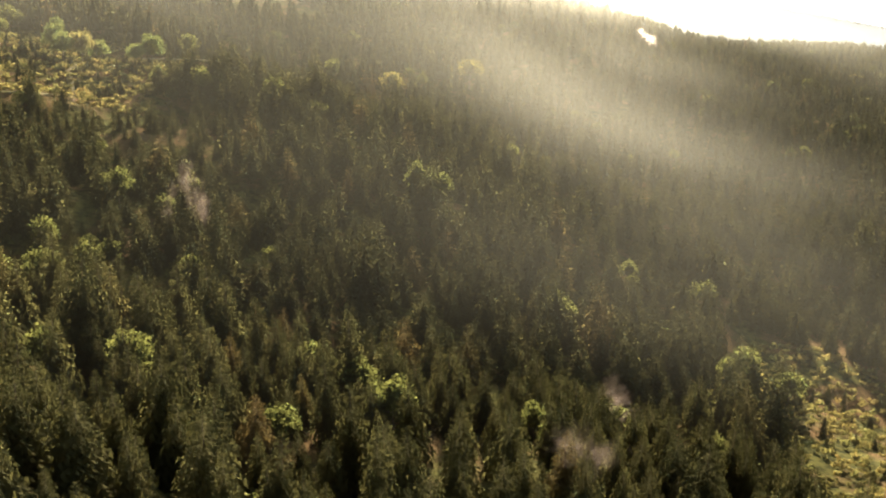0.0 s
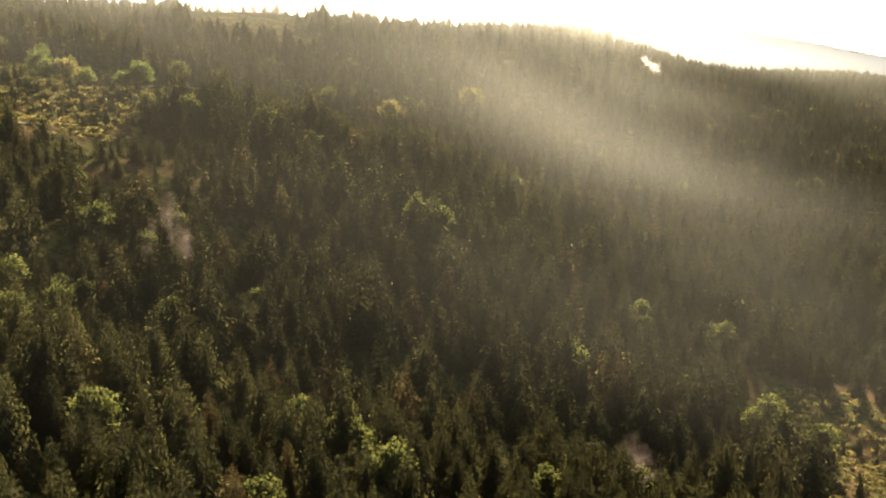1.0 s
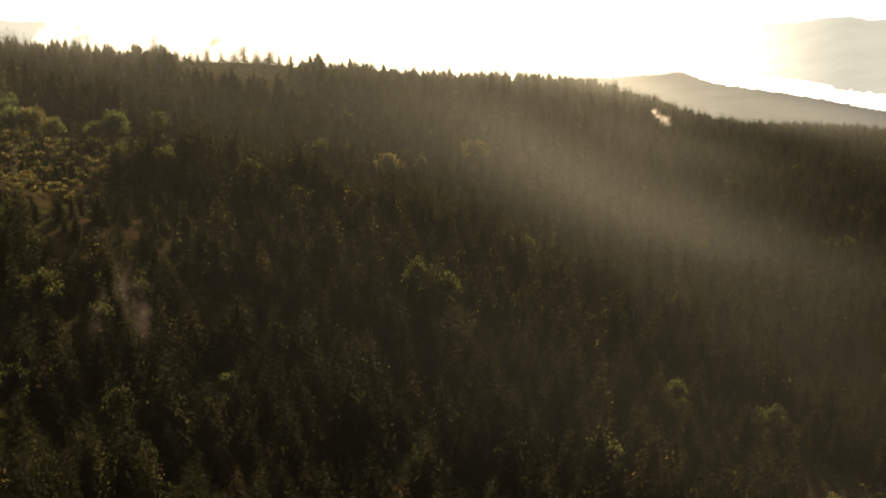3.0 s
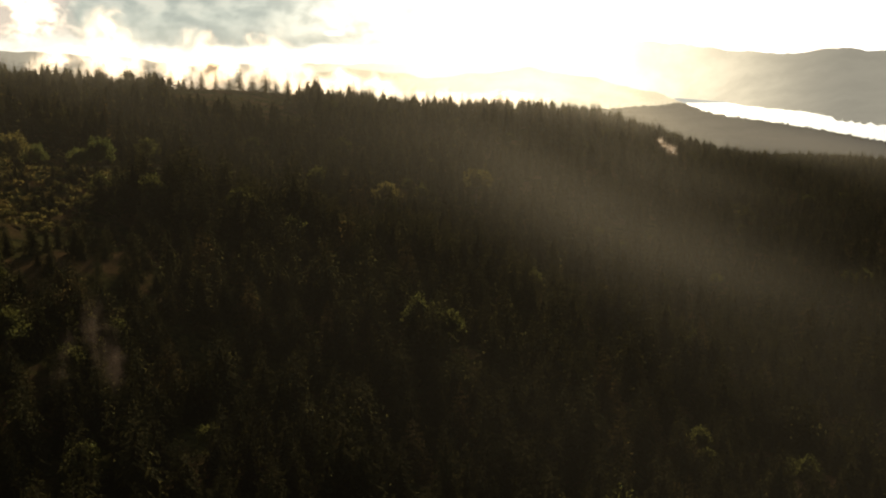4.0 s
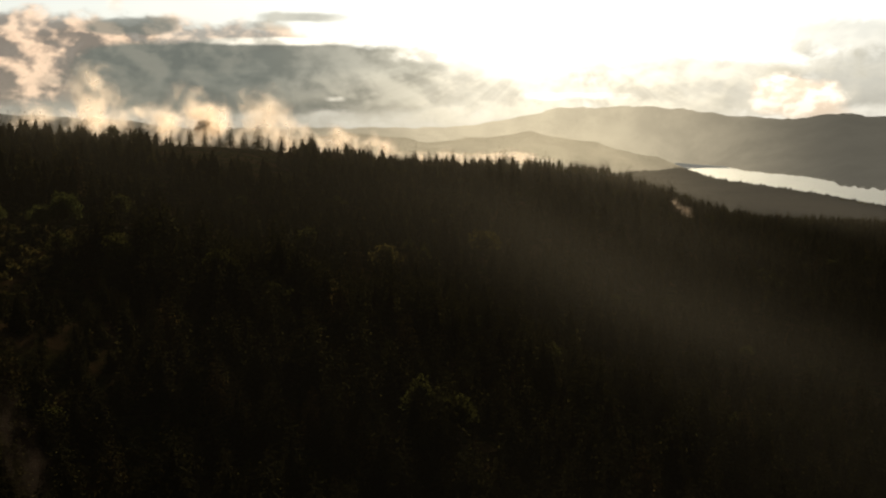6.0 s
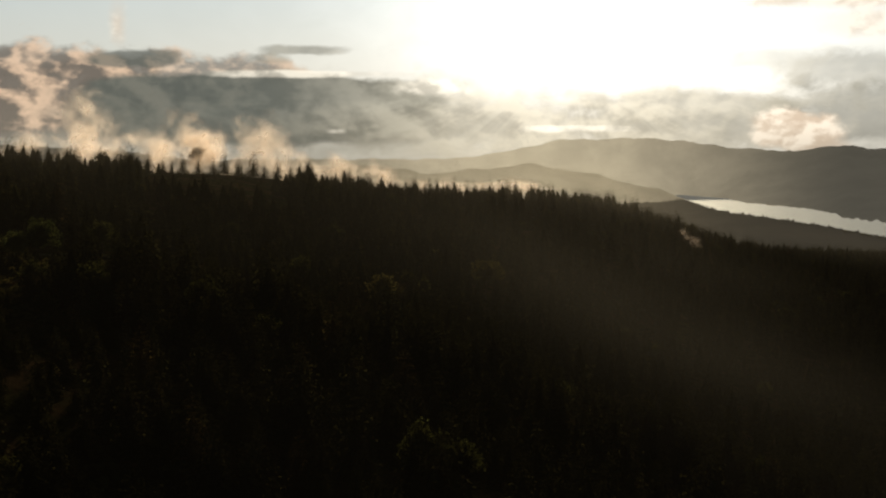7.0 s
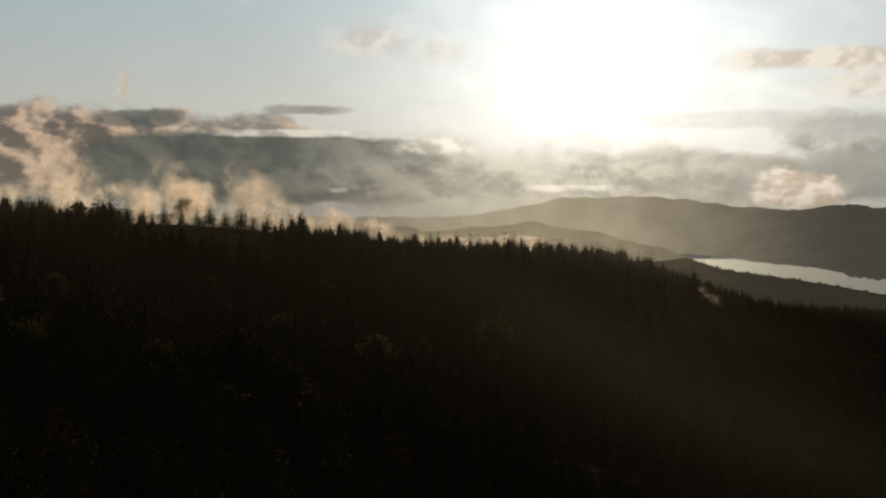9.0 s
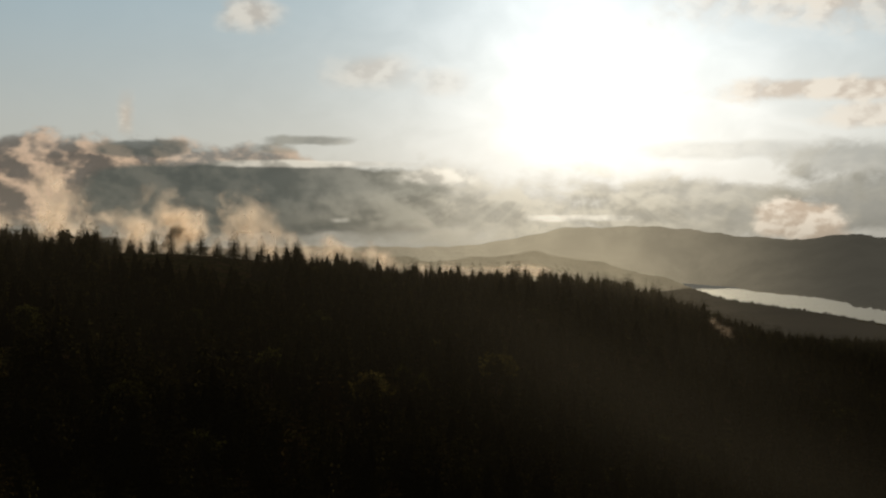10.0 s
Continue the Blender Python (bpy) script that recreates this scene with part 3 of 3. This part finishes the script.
def broad_share(p):
    """How likely a tree is a broad-leaved one: patches on the slope."""
    s = 0.014 + 0.03 * (np.sin(p[:, 0] * 0.05 + 2) * np.sin(p[:, 1] * 0.043) > 0.45)
    for x, y, rx, ry, k in ((-92, 232, 20, 20, 0.7), (-52, 165, 14, 12, 0.2), (12, 168, 7, 10, 0.5), (58, 165, 24, 22, 0.2),
                            (40, 150, 14, 14, 0.15), (-40, 140, 30, 14, 0.1), (60, 300, 26, 8, 0.25), (90, 240, 20, 50, 0.35), (-140, 400, 70, 70, 0.12)):
        s = np.where(blob(p, x, y, rx, ry), k, s)
    return s


near_p, mid_p, far_p = scatter(84, 215, 6.9), scatter(215, 400, 7.1), scatter(400, 1420, 6.9)
all_p = np.concatenate([near_p, mid_p, far_p])
all_p = all_p[~clearing(all_p)]
cy_all, cz_all = crest(all_p[:, 0])
all_p = all_p[all_p[:, 1] < cy_all + 45]
thin = np.sin(all_p[:, 0] * 0.09 + 1.0) * np.sin(all_p[:, 1] * 0.075) + rng.uniform(-0.6, 0.6, len(all_p))
all_p = all_p[thin > -1.05]
is_broad = rng.uniform(size=len(all_p)) < broad_share(all_p)
tall = np.clip(rng.normal(13.0, 3.4, len(all_p)), 5.0, 21.0)
tall *= 1 + 0.12 * np.sin(all_p[:, 0] * 0.03 + 0.7) * np.sin(all_p[:, 1] * 0.027)
tall = np.where(blob(all_p, -125, 350, 70, 34), tall * 0.62, tall)
crest_trees = all_p[:, 1] > crest(all_p[:, 0])[0] - 60
tall = np.where(crest_trees, np.clip(tall * 0.74 + rng.normal(-0.6, 2.2, len(all_p)), 4.0, 15.0), tall)
foot = height(all_p[:, 0], all_p[:, 1]) - 0.25
order = np.argsort(all_p[:, 1])

# 300 spruces and 90 broad-leaved trees that the flight passes nearest are things of their own
spruce_kinds = [tree_thing("spruce_tree", "dark green spruce with drooping boughs on the wooded slope", "tree", "spruces on the slope",
                           *bough_tree(26, 13, 0.205 + 0.024 * (k % 4), 40 + k, slim=0.68 + 0.08 * (k % 3), teeth=3), needles, trunk_mesh("trunk", 0.9, 0.014, k)) for k in range(6)]
birch_kinds = [tree_thing("birch_tree", "yellow-green broad-leaved tree among the spruces", "tree", "broad-leaved trees on the slope",
                          *leaf_crown(32, 26, 0.030, 70 + k), leaves, trunk_mesh("trunk", 0.7, 0.018, 20 + k, limbs=5)) for k in range(4)]


def place_tree(kinds, used, x, y, z, high, fat):
    """Stands a tree: the first of each kind is the model itself, the rest are copies."""
    k = int(rng.integers(len(kinds)))
    m = pose(x, y, z, rng.uniform(-2.5, 2.5), rng.uniform(-2.5, 2.5), rng.uniform(0, 360))
    if k not in used:
        used.add(k)
        ob = kinds[k]
        ob.matrix_basis = m
    else:
        ob = copy_thing(kinds[k], m)
    ob.scale = (high * fat, high * fat, high)
    return ob


single = np.zeros(len(all_p), bool)
used_spruce, used_birch, counts = set(), set(), [0, 0]
for i in order:
    x, y = all_p[i]
    b = bool(is_broad[i])
    if counts[b] >= (300, 90)[b] or abs(x) > 0.425 * y + 8:
        continue
    counts[b] += 1
    single[i] = True
    if b:
        place_tree(birch_kinds, used_birch, x, y, foot[i], tall[i] * 0.72, rng.uniform(0.8, 1.1))
    else:
        place_tree(spruce_kinds, used_spruce, x, y, foot[i], tall[i], rng.uniform(0.9, 1.3))


def wood(name, label, places, z, high, models, mat, fat=(0.85, 1.2)):
    """Many trees as one mesh: each place takes one of the models, turned and scaled."""
    vs, fs, ts, at = [], [], [], 0
    pick = rng.integers(len(models), size=len(places))
    turn = rng.uniform(0, 6.283, len(places))
    girth = rng.uniform(fat[0], fat[1], len(places)) * high
    tint = rng.uniform(size=len(places))
    lean = rng.normal(0, 0.025, (len(places), 2))
    for k, (v, f) in enumerate(models):
        i = np.flatnonzero(pick == k)
        if not len(i):
            continue
        c, s = np.cos(turn[i])[:, None], np.sin(turn[i])[:, None]
        x = (v[:, 0] * c - v[:, 1] * s) * girth[i][:, None] + v[:, 2] * lean[i, :1] * high[i][:, None] + places[i, :1]
        y = (v[:, 0] * s + v[:, 1] * c) * girth[i][:, None] + v[:, 2] * lean[i, 1:] * high[i][:, None] + places[i, 1:]
        h = v[:, 2] * high[i][:, None] + z[i][:, None]
        vs.append(np.stack([x, y, h], -1).reshape(-1, 3))
        fs.append((f[None] + (np.arange(len(i)) * len(v))[:, None, None]).reshape(-1, 3) + at)
        ts.append(np.repeat(tint[i], len(v)))
        at += len(i) * len(v)
    return tagged(new(name, mesh_of(name, np.concatenate(vs), np.concatenate(fs), mat, np.concatenate(ts))), label, "forest", kind="stuff")


fine_models = [bough_tree(20, 11, 0.205 + 0.024 * (k % 4), 140 + k, slim=0.68 + 0.08 * (k % 3), teeth=2) for k in range(6)]
mid_models = [bough_tree(17, 9, 0.225 + 0.024 * (k % 4), 160 + k, slim=0.66 + 0.08 * (k % 3), teeth=2) for k in range(8)]
far_models = [bough_tree(7, 5, 0.235 + 0.026 * (k % 4), 180 + k, slim=0.66 + 0.08 * (k % 3), core=0.5, teeth=2) for k in range(8)]
ridge_models = [bough_tree(13, 8, 0.20 + 0.026 * (k % 4), 260 + k, slim=0.62 + 0.08 * (k % 3), core=0.55, teeth=2) for k in range(8)]
broad_mid = [leaf_crown(24, 14, 0.042, 200 + k) for k in range(5)]
broad_far = [leaf_crown(12, 8, 0.075, 220 + k) for k in range(5)]
rest = ~single
y_all = all_p[:, 1]
on_ridge = np.abs(y_all - crest(all_p[:, 0])[0] + 10) < 32
for label, where, models, mat, fat in (
    ("spruce wood on the lower slope, dark green", rest & ~is_broad & (y_all < 215), fine_models, needles_far, (0.85, 1.2)),
    ("spruce wood on the middle slope, dark green", rest & ~is_broad & (y_all >= 215) & (y_all < 430), mid_models, needles_far, (0.85, 1.2)),
    ("spruce wood up to the ridge, dark green", rest & ~is_broad & (y_all >= 430) & ~on_ridge, far_models, needles_far, (0.85, 1.2)),
    ("dark spruces along the top of the ridge", rest & ~is_broad & on_ridge, ridge_models, needles_far, (0.85, 1.25)),
    ("broad-leaved trees scattered in the lower wood", rest & is_broad & (y_all < 430), broad_mid, leaves_far, (0.95, 1.35)),
    ("broad-leaved trees scattered in the upper wood", rest & is_broad & (y_all >= 430), broad_far, leaves_far, (0.95, 1.35)),
):
    wood("forest", label, all_p[where], foot[where], tall[where] * (0.72 if mat is leaves_far else 1), models, mat, fat)


# the wood goes on beside and behind the flight
gx, gy = np.meshgrid(np.arange(-210, 230, 7.0), np.arange(-70, 330, 7.0))
p = np.stack([gx.ravel(), gy.ravel()], -1) + rng.uniform(-2.2, 2.2, (gx.size, 2))
p = p[((p[:, 1] < 84) | (np.abs(p[:, 0]) > 0.425 * p[:, 1] + 22)) & ~clearing(p)]
wood("forest", "spruce wood beside the flight, dark green", p, height(p[:, 0], p[:, 1]) - 0.25, np.clip(rng.normal(14.0, 3.4, len(p)), 5.0, 22.0),
     [bough_tree(4, 4, 0.27, 240 + k, slim=0.8, core=0.6) for k in range(4)], needles_far)


# ---- single trees on the skyline ----
SKYLINE = [(-196, 690, 8.2), (-187, 691, 9.7), (-174, 691, 9.0), (-164, 691, 10.0), (-151, 694, 8.5), (-144, 696, 6.8), (-140, 697, 5.8),
           (-135, 700, 8.3), (-128, 705, 9.2), (-121, 709, 6.9), (-116, 712, 10.6), (-110, 719, 7.0), (-103, 724, 10.5), (-98, 730, 7.0),
           (-92, 738, 9.5), (-86, 745, 7.0), (-76, 756, 9.8), (-56, 778, 10.2), (-46, 787, 10.8), (-10, 811, 9.4), (39, 816, 10.0)]
sparse_kinds = [tree_thing("pine_tree", "slender dark tree standing alone on the bare ridge", "tree", "trees on the skyline",
                           *bough_tree(16, 9, 0.20 + 0.03 * k, 300 + k, bare=0.10, slim=0.66, core=0.2, teeth=3), needles, trunk_mesh("trunk", 0.95, 0.012, 60 + k)) for k in range(4)]
used_sparse = set()
for x, y, h in SKYLINE:
    place_tree(sparse_kinds, used_sparse, x, y, float(height(x, y)) - 0.2, h * 1.3 + 1.0, rng.uniform(0.9, 1.5))


# ---- valley wood by the lake ----
SHORE_Y = (1300, 2100, 2388, 2682, 2947, 3185, 3480, 3690, 4540)
SHORE_X = (1500, 1500, 1070, 1034, 1013, 975, 903, 886, 940)
# here too the haze light is put into the emission colour
valley_glow_mat = haze_glow_material("valley_wood_haze_glow", (0.024, 0.0215, 0.017), (0.085, 0.070, 0.046))


def valley_wood():
    """The wood down by the lake, haze painted in as glow: a closed, lumpy canopy, and the taller tops along its shore.
    """
    ys = np.arange(1650, 4500, 13.0)
    us = np.linspace(0, 1, 70)
    x0, x1 = 0.10 * ys, np.interp(ys, SHORE_Y, SHORE_X) - 4
    x1 = x1 + 8 * np.sin(ys * 0.05) + 5 * np.sin(ys * 0.13)
    xs = x0[:, None] + (x1 - x0)[:, None] * us[None]
    yy = np.repeat(ys[:, None], len(us), 1) + rng.uniform(-5, 5, xs.shape)
    zz = height(xs, yy) + 7 + rng.uniform(-3.0, 4.0, xs.shape)
    zz[:, -1] = 6
    v = np.stack([xs, yy, zz], -1).reshape(-1, 3)
    i = np.arange(len(v)).reshape(xs.shape)
    f = np.stack([i[:-1, :-1], i[:-1, 1:], i[1:, 1:], i[1:, :-1]], -1).reshape(-1, 4)
    tagged(new("forest", mesh_of("forest", v, f, valley_glow_mat)), "wood on the valley floor by the lake, haze painted in as glow", "forest", kind="stuff")
    n = 900
    y = rng.uniform(1900, 4450, n)
    edge = np.interp(y, SHORE_Y, SHORE_X) - 6 + 8 * np.sin(y * 0.05) + 5 * np.sin(y * 0.13)
    p = np.stack([edge - rng.exponential(25, n), y], -1)
    crowns = [skirt_tree(3, 5, 0.36, 400 + k, bare=0.0) for k in range(5)]
    wood("forest", "treetops along the lake shore, haze painted in as glow", p, height(p[:, 0], p[:, 1]) + 2, rng.uniform(8, 15, n), crowns, valley_glow_mat, (0.8, 1.4))


valley_wood()


# ---- mist ----
def mist_plume(x, y, z, wide, high, lean=0.0, sheets=9, seed=0, label="pale sunlit mist rising from the wood", mat=None):
    """A plume of mist: bent veils, one behind the other, each thinning out to its rim."""
    r = np.random.default_rng(seed)
    v, f, uv = [], [], []
    n = 6
    for s in range(sheets):
        t = (s + 0.5) / sheets
        cx = lean * t * high + r.normal(0, 0.12) * wide
        cz = high * (0.02 + 0.70 * t)
        w, h = wide * r.uniform(0.75, 1.25) * (1.15 - 0.5 * t), high * r.uniform(0.40, 0.65)
        yaw, roll, d = r.uniform(-0.6, 0.6), r.uniform(-0.7, 0.7), r.uniform(-0.4, 0.4) * wide
        base = len(v)
        for i in range(n):
            for j in range(n):
                a, b = i / (n - 1) * 2 - 1, j / (n - 1) * 2 - 1
                px, pz = (a * math.cos(roll) - b * math.sin(roll)) * w * 0.6, (a * math.sin(roll) + b * math.cos(roll)) * h * 0.7
                bow = 0.18 * wide * math.sin(2.1 * a + s) * math.cos(1.7 * b)
                v.append((cx + px * math.cos(yaw), d + px * math.sin(yaw) + bow, cz + pz))
                uv.append(((a + 1) / 2, (b + 1) / 2))
        for i in range(n - 1):
            for j in range(n - 1):
                k = base + i * n + j
                f.append((k, k + n, k + n + 1, k + 1))
    me = mesh_of("mist", v, f, mat, smooth=True)
    layer = me.uv_layers.new(name="UVMap")
    idx = np.empty(len(me.loops), np.int32)
    me.loops.foreach_get("vertex_index", idx)
    layer.data.foreach_set("uv", np.asarray(uv, np.float32)[idx].ravel())
    ob = tagged(new("mist_plume", me), label, "mist", "mist plumes", "stuff")
    ob.location = (x, y, z)
    return ob


PLUMES = [  # place, width, height, lean
    (-214, 835, 226, 36, 52, -0.30), (-146, 800, 216, 24, 50, -0.25), (-138, 812, 220, 20, 36, -0.5),
    (-104, 830, 212, 30, 52, -0.40), (-90, 845, 212, 24, 36, -0.6), (-66, 900, 209, 22, 26, -0.5), (-262, 850, 216, 34, 36, -0.2),
    (-185, 860, 220, 26, 34, -0.4), (-44, 950, 205, 24, 22, -0.4), (14, 960, 196, 30, 17, -1.0), (39, 960, 197, 26, 15, -0.8),
    (66, 960, 199, 34, 14, -0.9), (-16, 930, 199, 36, 16, -0.8)]
for k, (x, y, z, w, h, lean) in enumerate(PLUMES):
    mist_plume(x, y, z, w * 1.15, h * 0.86, lean, 13, 500 + k, "sunlit mist rising from behind the wooded ridge", mist_mat)
for k, (x, y, w, h, lean, n) in enumerate(((147, 772, 10, 13, -0.7, 8), (-58, 258, 4, 17, -0.25, 9), (21, 140, 10, 7, -0.4, 8), (34, 190, 6, 7, -0.3, 6),
                                           (-110, 326, 4, 5, 0.1, 4), (20, 800, 7, 8, 0.3, 6), (-65, 250, 3.5, 11, 0.2, 6))):
    mist_plume(x, y, float(height(x, y)) + 8, w, h, lean, n, 530 + k, "thin wisp of sunlit mist among the treetops", puff_mat if x > 100 else wisp_mat)


def mist_veil(x0, x1, y_at, high, mat, strength, label):
    """A broad thin veil of sunlit haze hanging along the slope."""
    nx, nz = 60, 10
    v, f, uv = [], [], []
    for i in range(nx):
        x = x0 + (x1 - x0) * i / (nx - 1)
        y = y_at(x) + 14 * math.sin(x * 0.031)
        g = float(height(x, y)) + 2
        for j in range(nz):
            t = j / (nz - 1)
            v.append((x, y + 10 * math.sin(3 * t + x * 0.02) + 20 * t, g + high * t))
            uv.append((i / (nx - 1), t))
    for i in range(nx - 1):
        for j in range(nz - 1):
            k = i * nz + j
            f.append((k, k + nz, k + nz + 1, k + 1))
    # the sun's glow is put into the density: thicker towards its bearing
    sun_glow = np.array([strength * (0.30 + 0.70 * math.exp(-((p[0] / p[1] - 0.05) / (0.27 if p[0] < 0.05 * p[1] else 0.34)) ** 2)) for p in v])
    me = mesh_of("mist", v, f, mat, sun_glow, smooth=True)
    layer = me.uv_layers.new(name="UVMap")
    idx = np.empty(len(me.loops), np.int32)
    me.loops.foreach_get("vertex_index", idx)
    layer.data.foreach_set("uv", np.asarray(uv, np.float32)[idx].ravel())
    return tagged(new("mist_veil", me), label, "mist", kind="stuff")


# haze sheets, standing in for the sun's glare over the slope as well
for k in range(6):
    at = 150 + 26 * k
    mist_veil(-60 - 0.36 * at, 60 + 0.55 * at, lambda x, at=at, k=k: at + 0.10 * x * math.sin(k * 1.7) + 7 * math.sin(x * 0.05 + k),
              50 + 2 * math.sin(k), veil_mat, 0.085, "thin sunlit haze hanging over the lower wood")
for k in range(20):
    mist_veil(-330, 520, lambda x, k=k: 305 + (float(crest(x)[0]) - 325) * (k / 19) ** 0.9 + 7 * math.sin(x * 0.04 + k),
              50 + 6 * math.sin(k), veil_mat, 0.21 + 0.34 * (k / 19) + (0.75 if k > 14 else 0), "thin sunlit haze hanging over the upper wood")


# ---- clearings: track, bushes, saplings ----
def ribbon(name, label, pts, wide, mat):
    """A track laid over the ground along soft bends."""
    pts = np.array(pts, float)
    d = np.r_[0, np.cumsum(np.hypot(*np.diff(pts, axis=0).T))]
    u = np.arange(0, d[-1], 1.5)
    x, y = (smoothed(u, d, pts[:, k], 5) for k in (0, 1))
    tx, ty = np.gradient(x), np.gradient(y)
    n = np.hypot(tx, ty)
    v = []
    for side in (-1, -0.55, 0, 0.55, 1):
        px, py = x - ty / n * side * wide / 2, y + tx / n * side * wide / 2
        v.append(np.stack([px, py, height(px, py) + (0.5 if abs(side) < 1 else 0.1)], -1))
    v = np.stack(v, 1)
    i = np.arange(v.shape[0] * 5).reshape(-1, 5)
    f = np.stack([i[:-1, :-1], i[1:, :-1], i[1:, 1:], i[:-1, 1:]], -1).reshape(-1, 4)
    return tagged(new(name, mesh_of(name, v.reshape(-1, 3), f, mat, smooth=True)), label, "track", kind="structure")


ribbon("road", "pale gravel forest track winding through the clearing",
       [(-175, 335), (-150, 342), (-136, 352), (-127, 364), (-131, 388), (-139, 410), (-138, 433), (-134, 447), (-129, 466), (-112, 480), (-90, 482)], 2.4, track_mat)

CLEARING_TREES = [(-141, 434, 10.5, 1.2), (-147, 430, 9.5, 1.2), (-136, 440, 8.0, 1.2), (-152, 437, 11.0, 1.1), (-117, 446, 11.0, 1.1), (-121.5, 440, 7.5, 1.3), (-162, 470, 9.0, 1.1)]
round_kinds = [tree_thing("broad_leaved_tree", "round light-green tree standing by the forest track", "tree", "trees in the clearing",
                          *leaf_crown(46, 30, 0.030, 90 + k, tall=0.9, wide=0.42), light_leaves, trunk_mesh("trunk", 0.6, 0.02, 95 + k, limbs=5)) for k in range(2)]
used_round = set()
for x, y, h, fat in CLEARING_TREES:
    tagged(place_tree(round_kinds, used_round, x, y, float(height(x, y)) - 0.2, h * 1.4, fat * 0.68), "round light-green tree standing by the forest track", "tree", "trees in the clearing")

bush_models = [leaf_crown(5, 5, 0.16, 600 + k, tall=0.9, wide=0.55) for k in range(6)]
for label, x, y, rx, ry, many, mat, lo, hi in (
    ("low yellow-green bushes in the upper clearing", -150, 412, 58, 64, 1250, bush_leaves, 0.8, 3.2),
    ("low yellow-green bushes at the clearing edge", -105, 452, 34, 28, 220, bush_leaves, 0.7, 2.0),
    ("sunlit yellow-green bushes in the lower clearing", 100, 200, 42, 92, 1700, bush_leaves, 0.8, 2.6),
    ("low heath bushes on the bare ridge", -140, 695, 80, 50, 420, leaves_far, 0.4, 1.5),
):
    a, r = rng.uniform(0, 6.283, many), np.sqrt(rng.uniform(0, 1, many))
    p = np.stack([x + rx * r * np.cos(a), y + ry * r * np.sin(a)], -1)
    wood("bushes", label, p, height(p[:, 0], p[:, 1]) - 0.15, rng.uniform(lo, hi, many) ** 1.0, bush_models, mat, (0.8, 1.5))
for label, x, y, rx, ry, many in (("young spruces scattered in the upper clearing", -145, 415, 52, 48, 210), ("young spruces scattered in the lower clearing", 110, 218, 30, 76, 80)):
    a, r = rng.uniform(0, 6.283, many), np.sqrt(rng.uniform(0, 1, many))
    p = np.stack([x + rx * r * np.cos(a), y + ry * r * np.sin(a)], -1)
    wood("saplings", label, p, height(p[:, 0], p[:, 1]) - 0.2, rng.uniform(2.5, 7.0, many), far_models, needles_far, (0.9, 1.3))
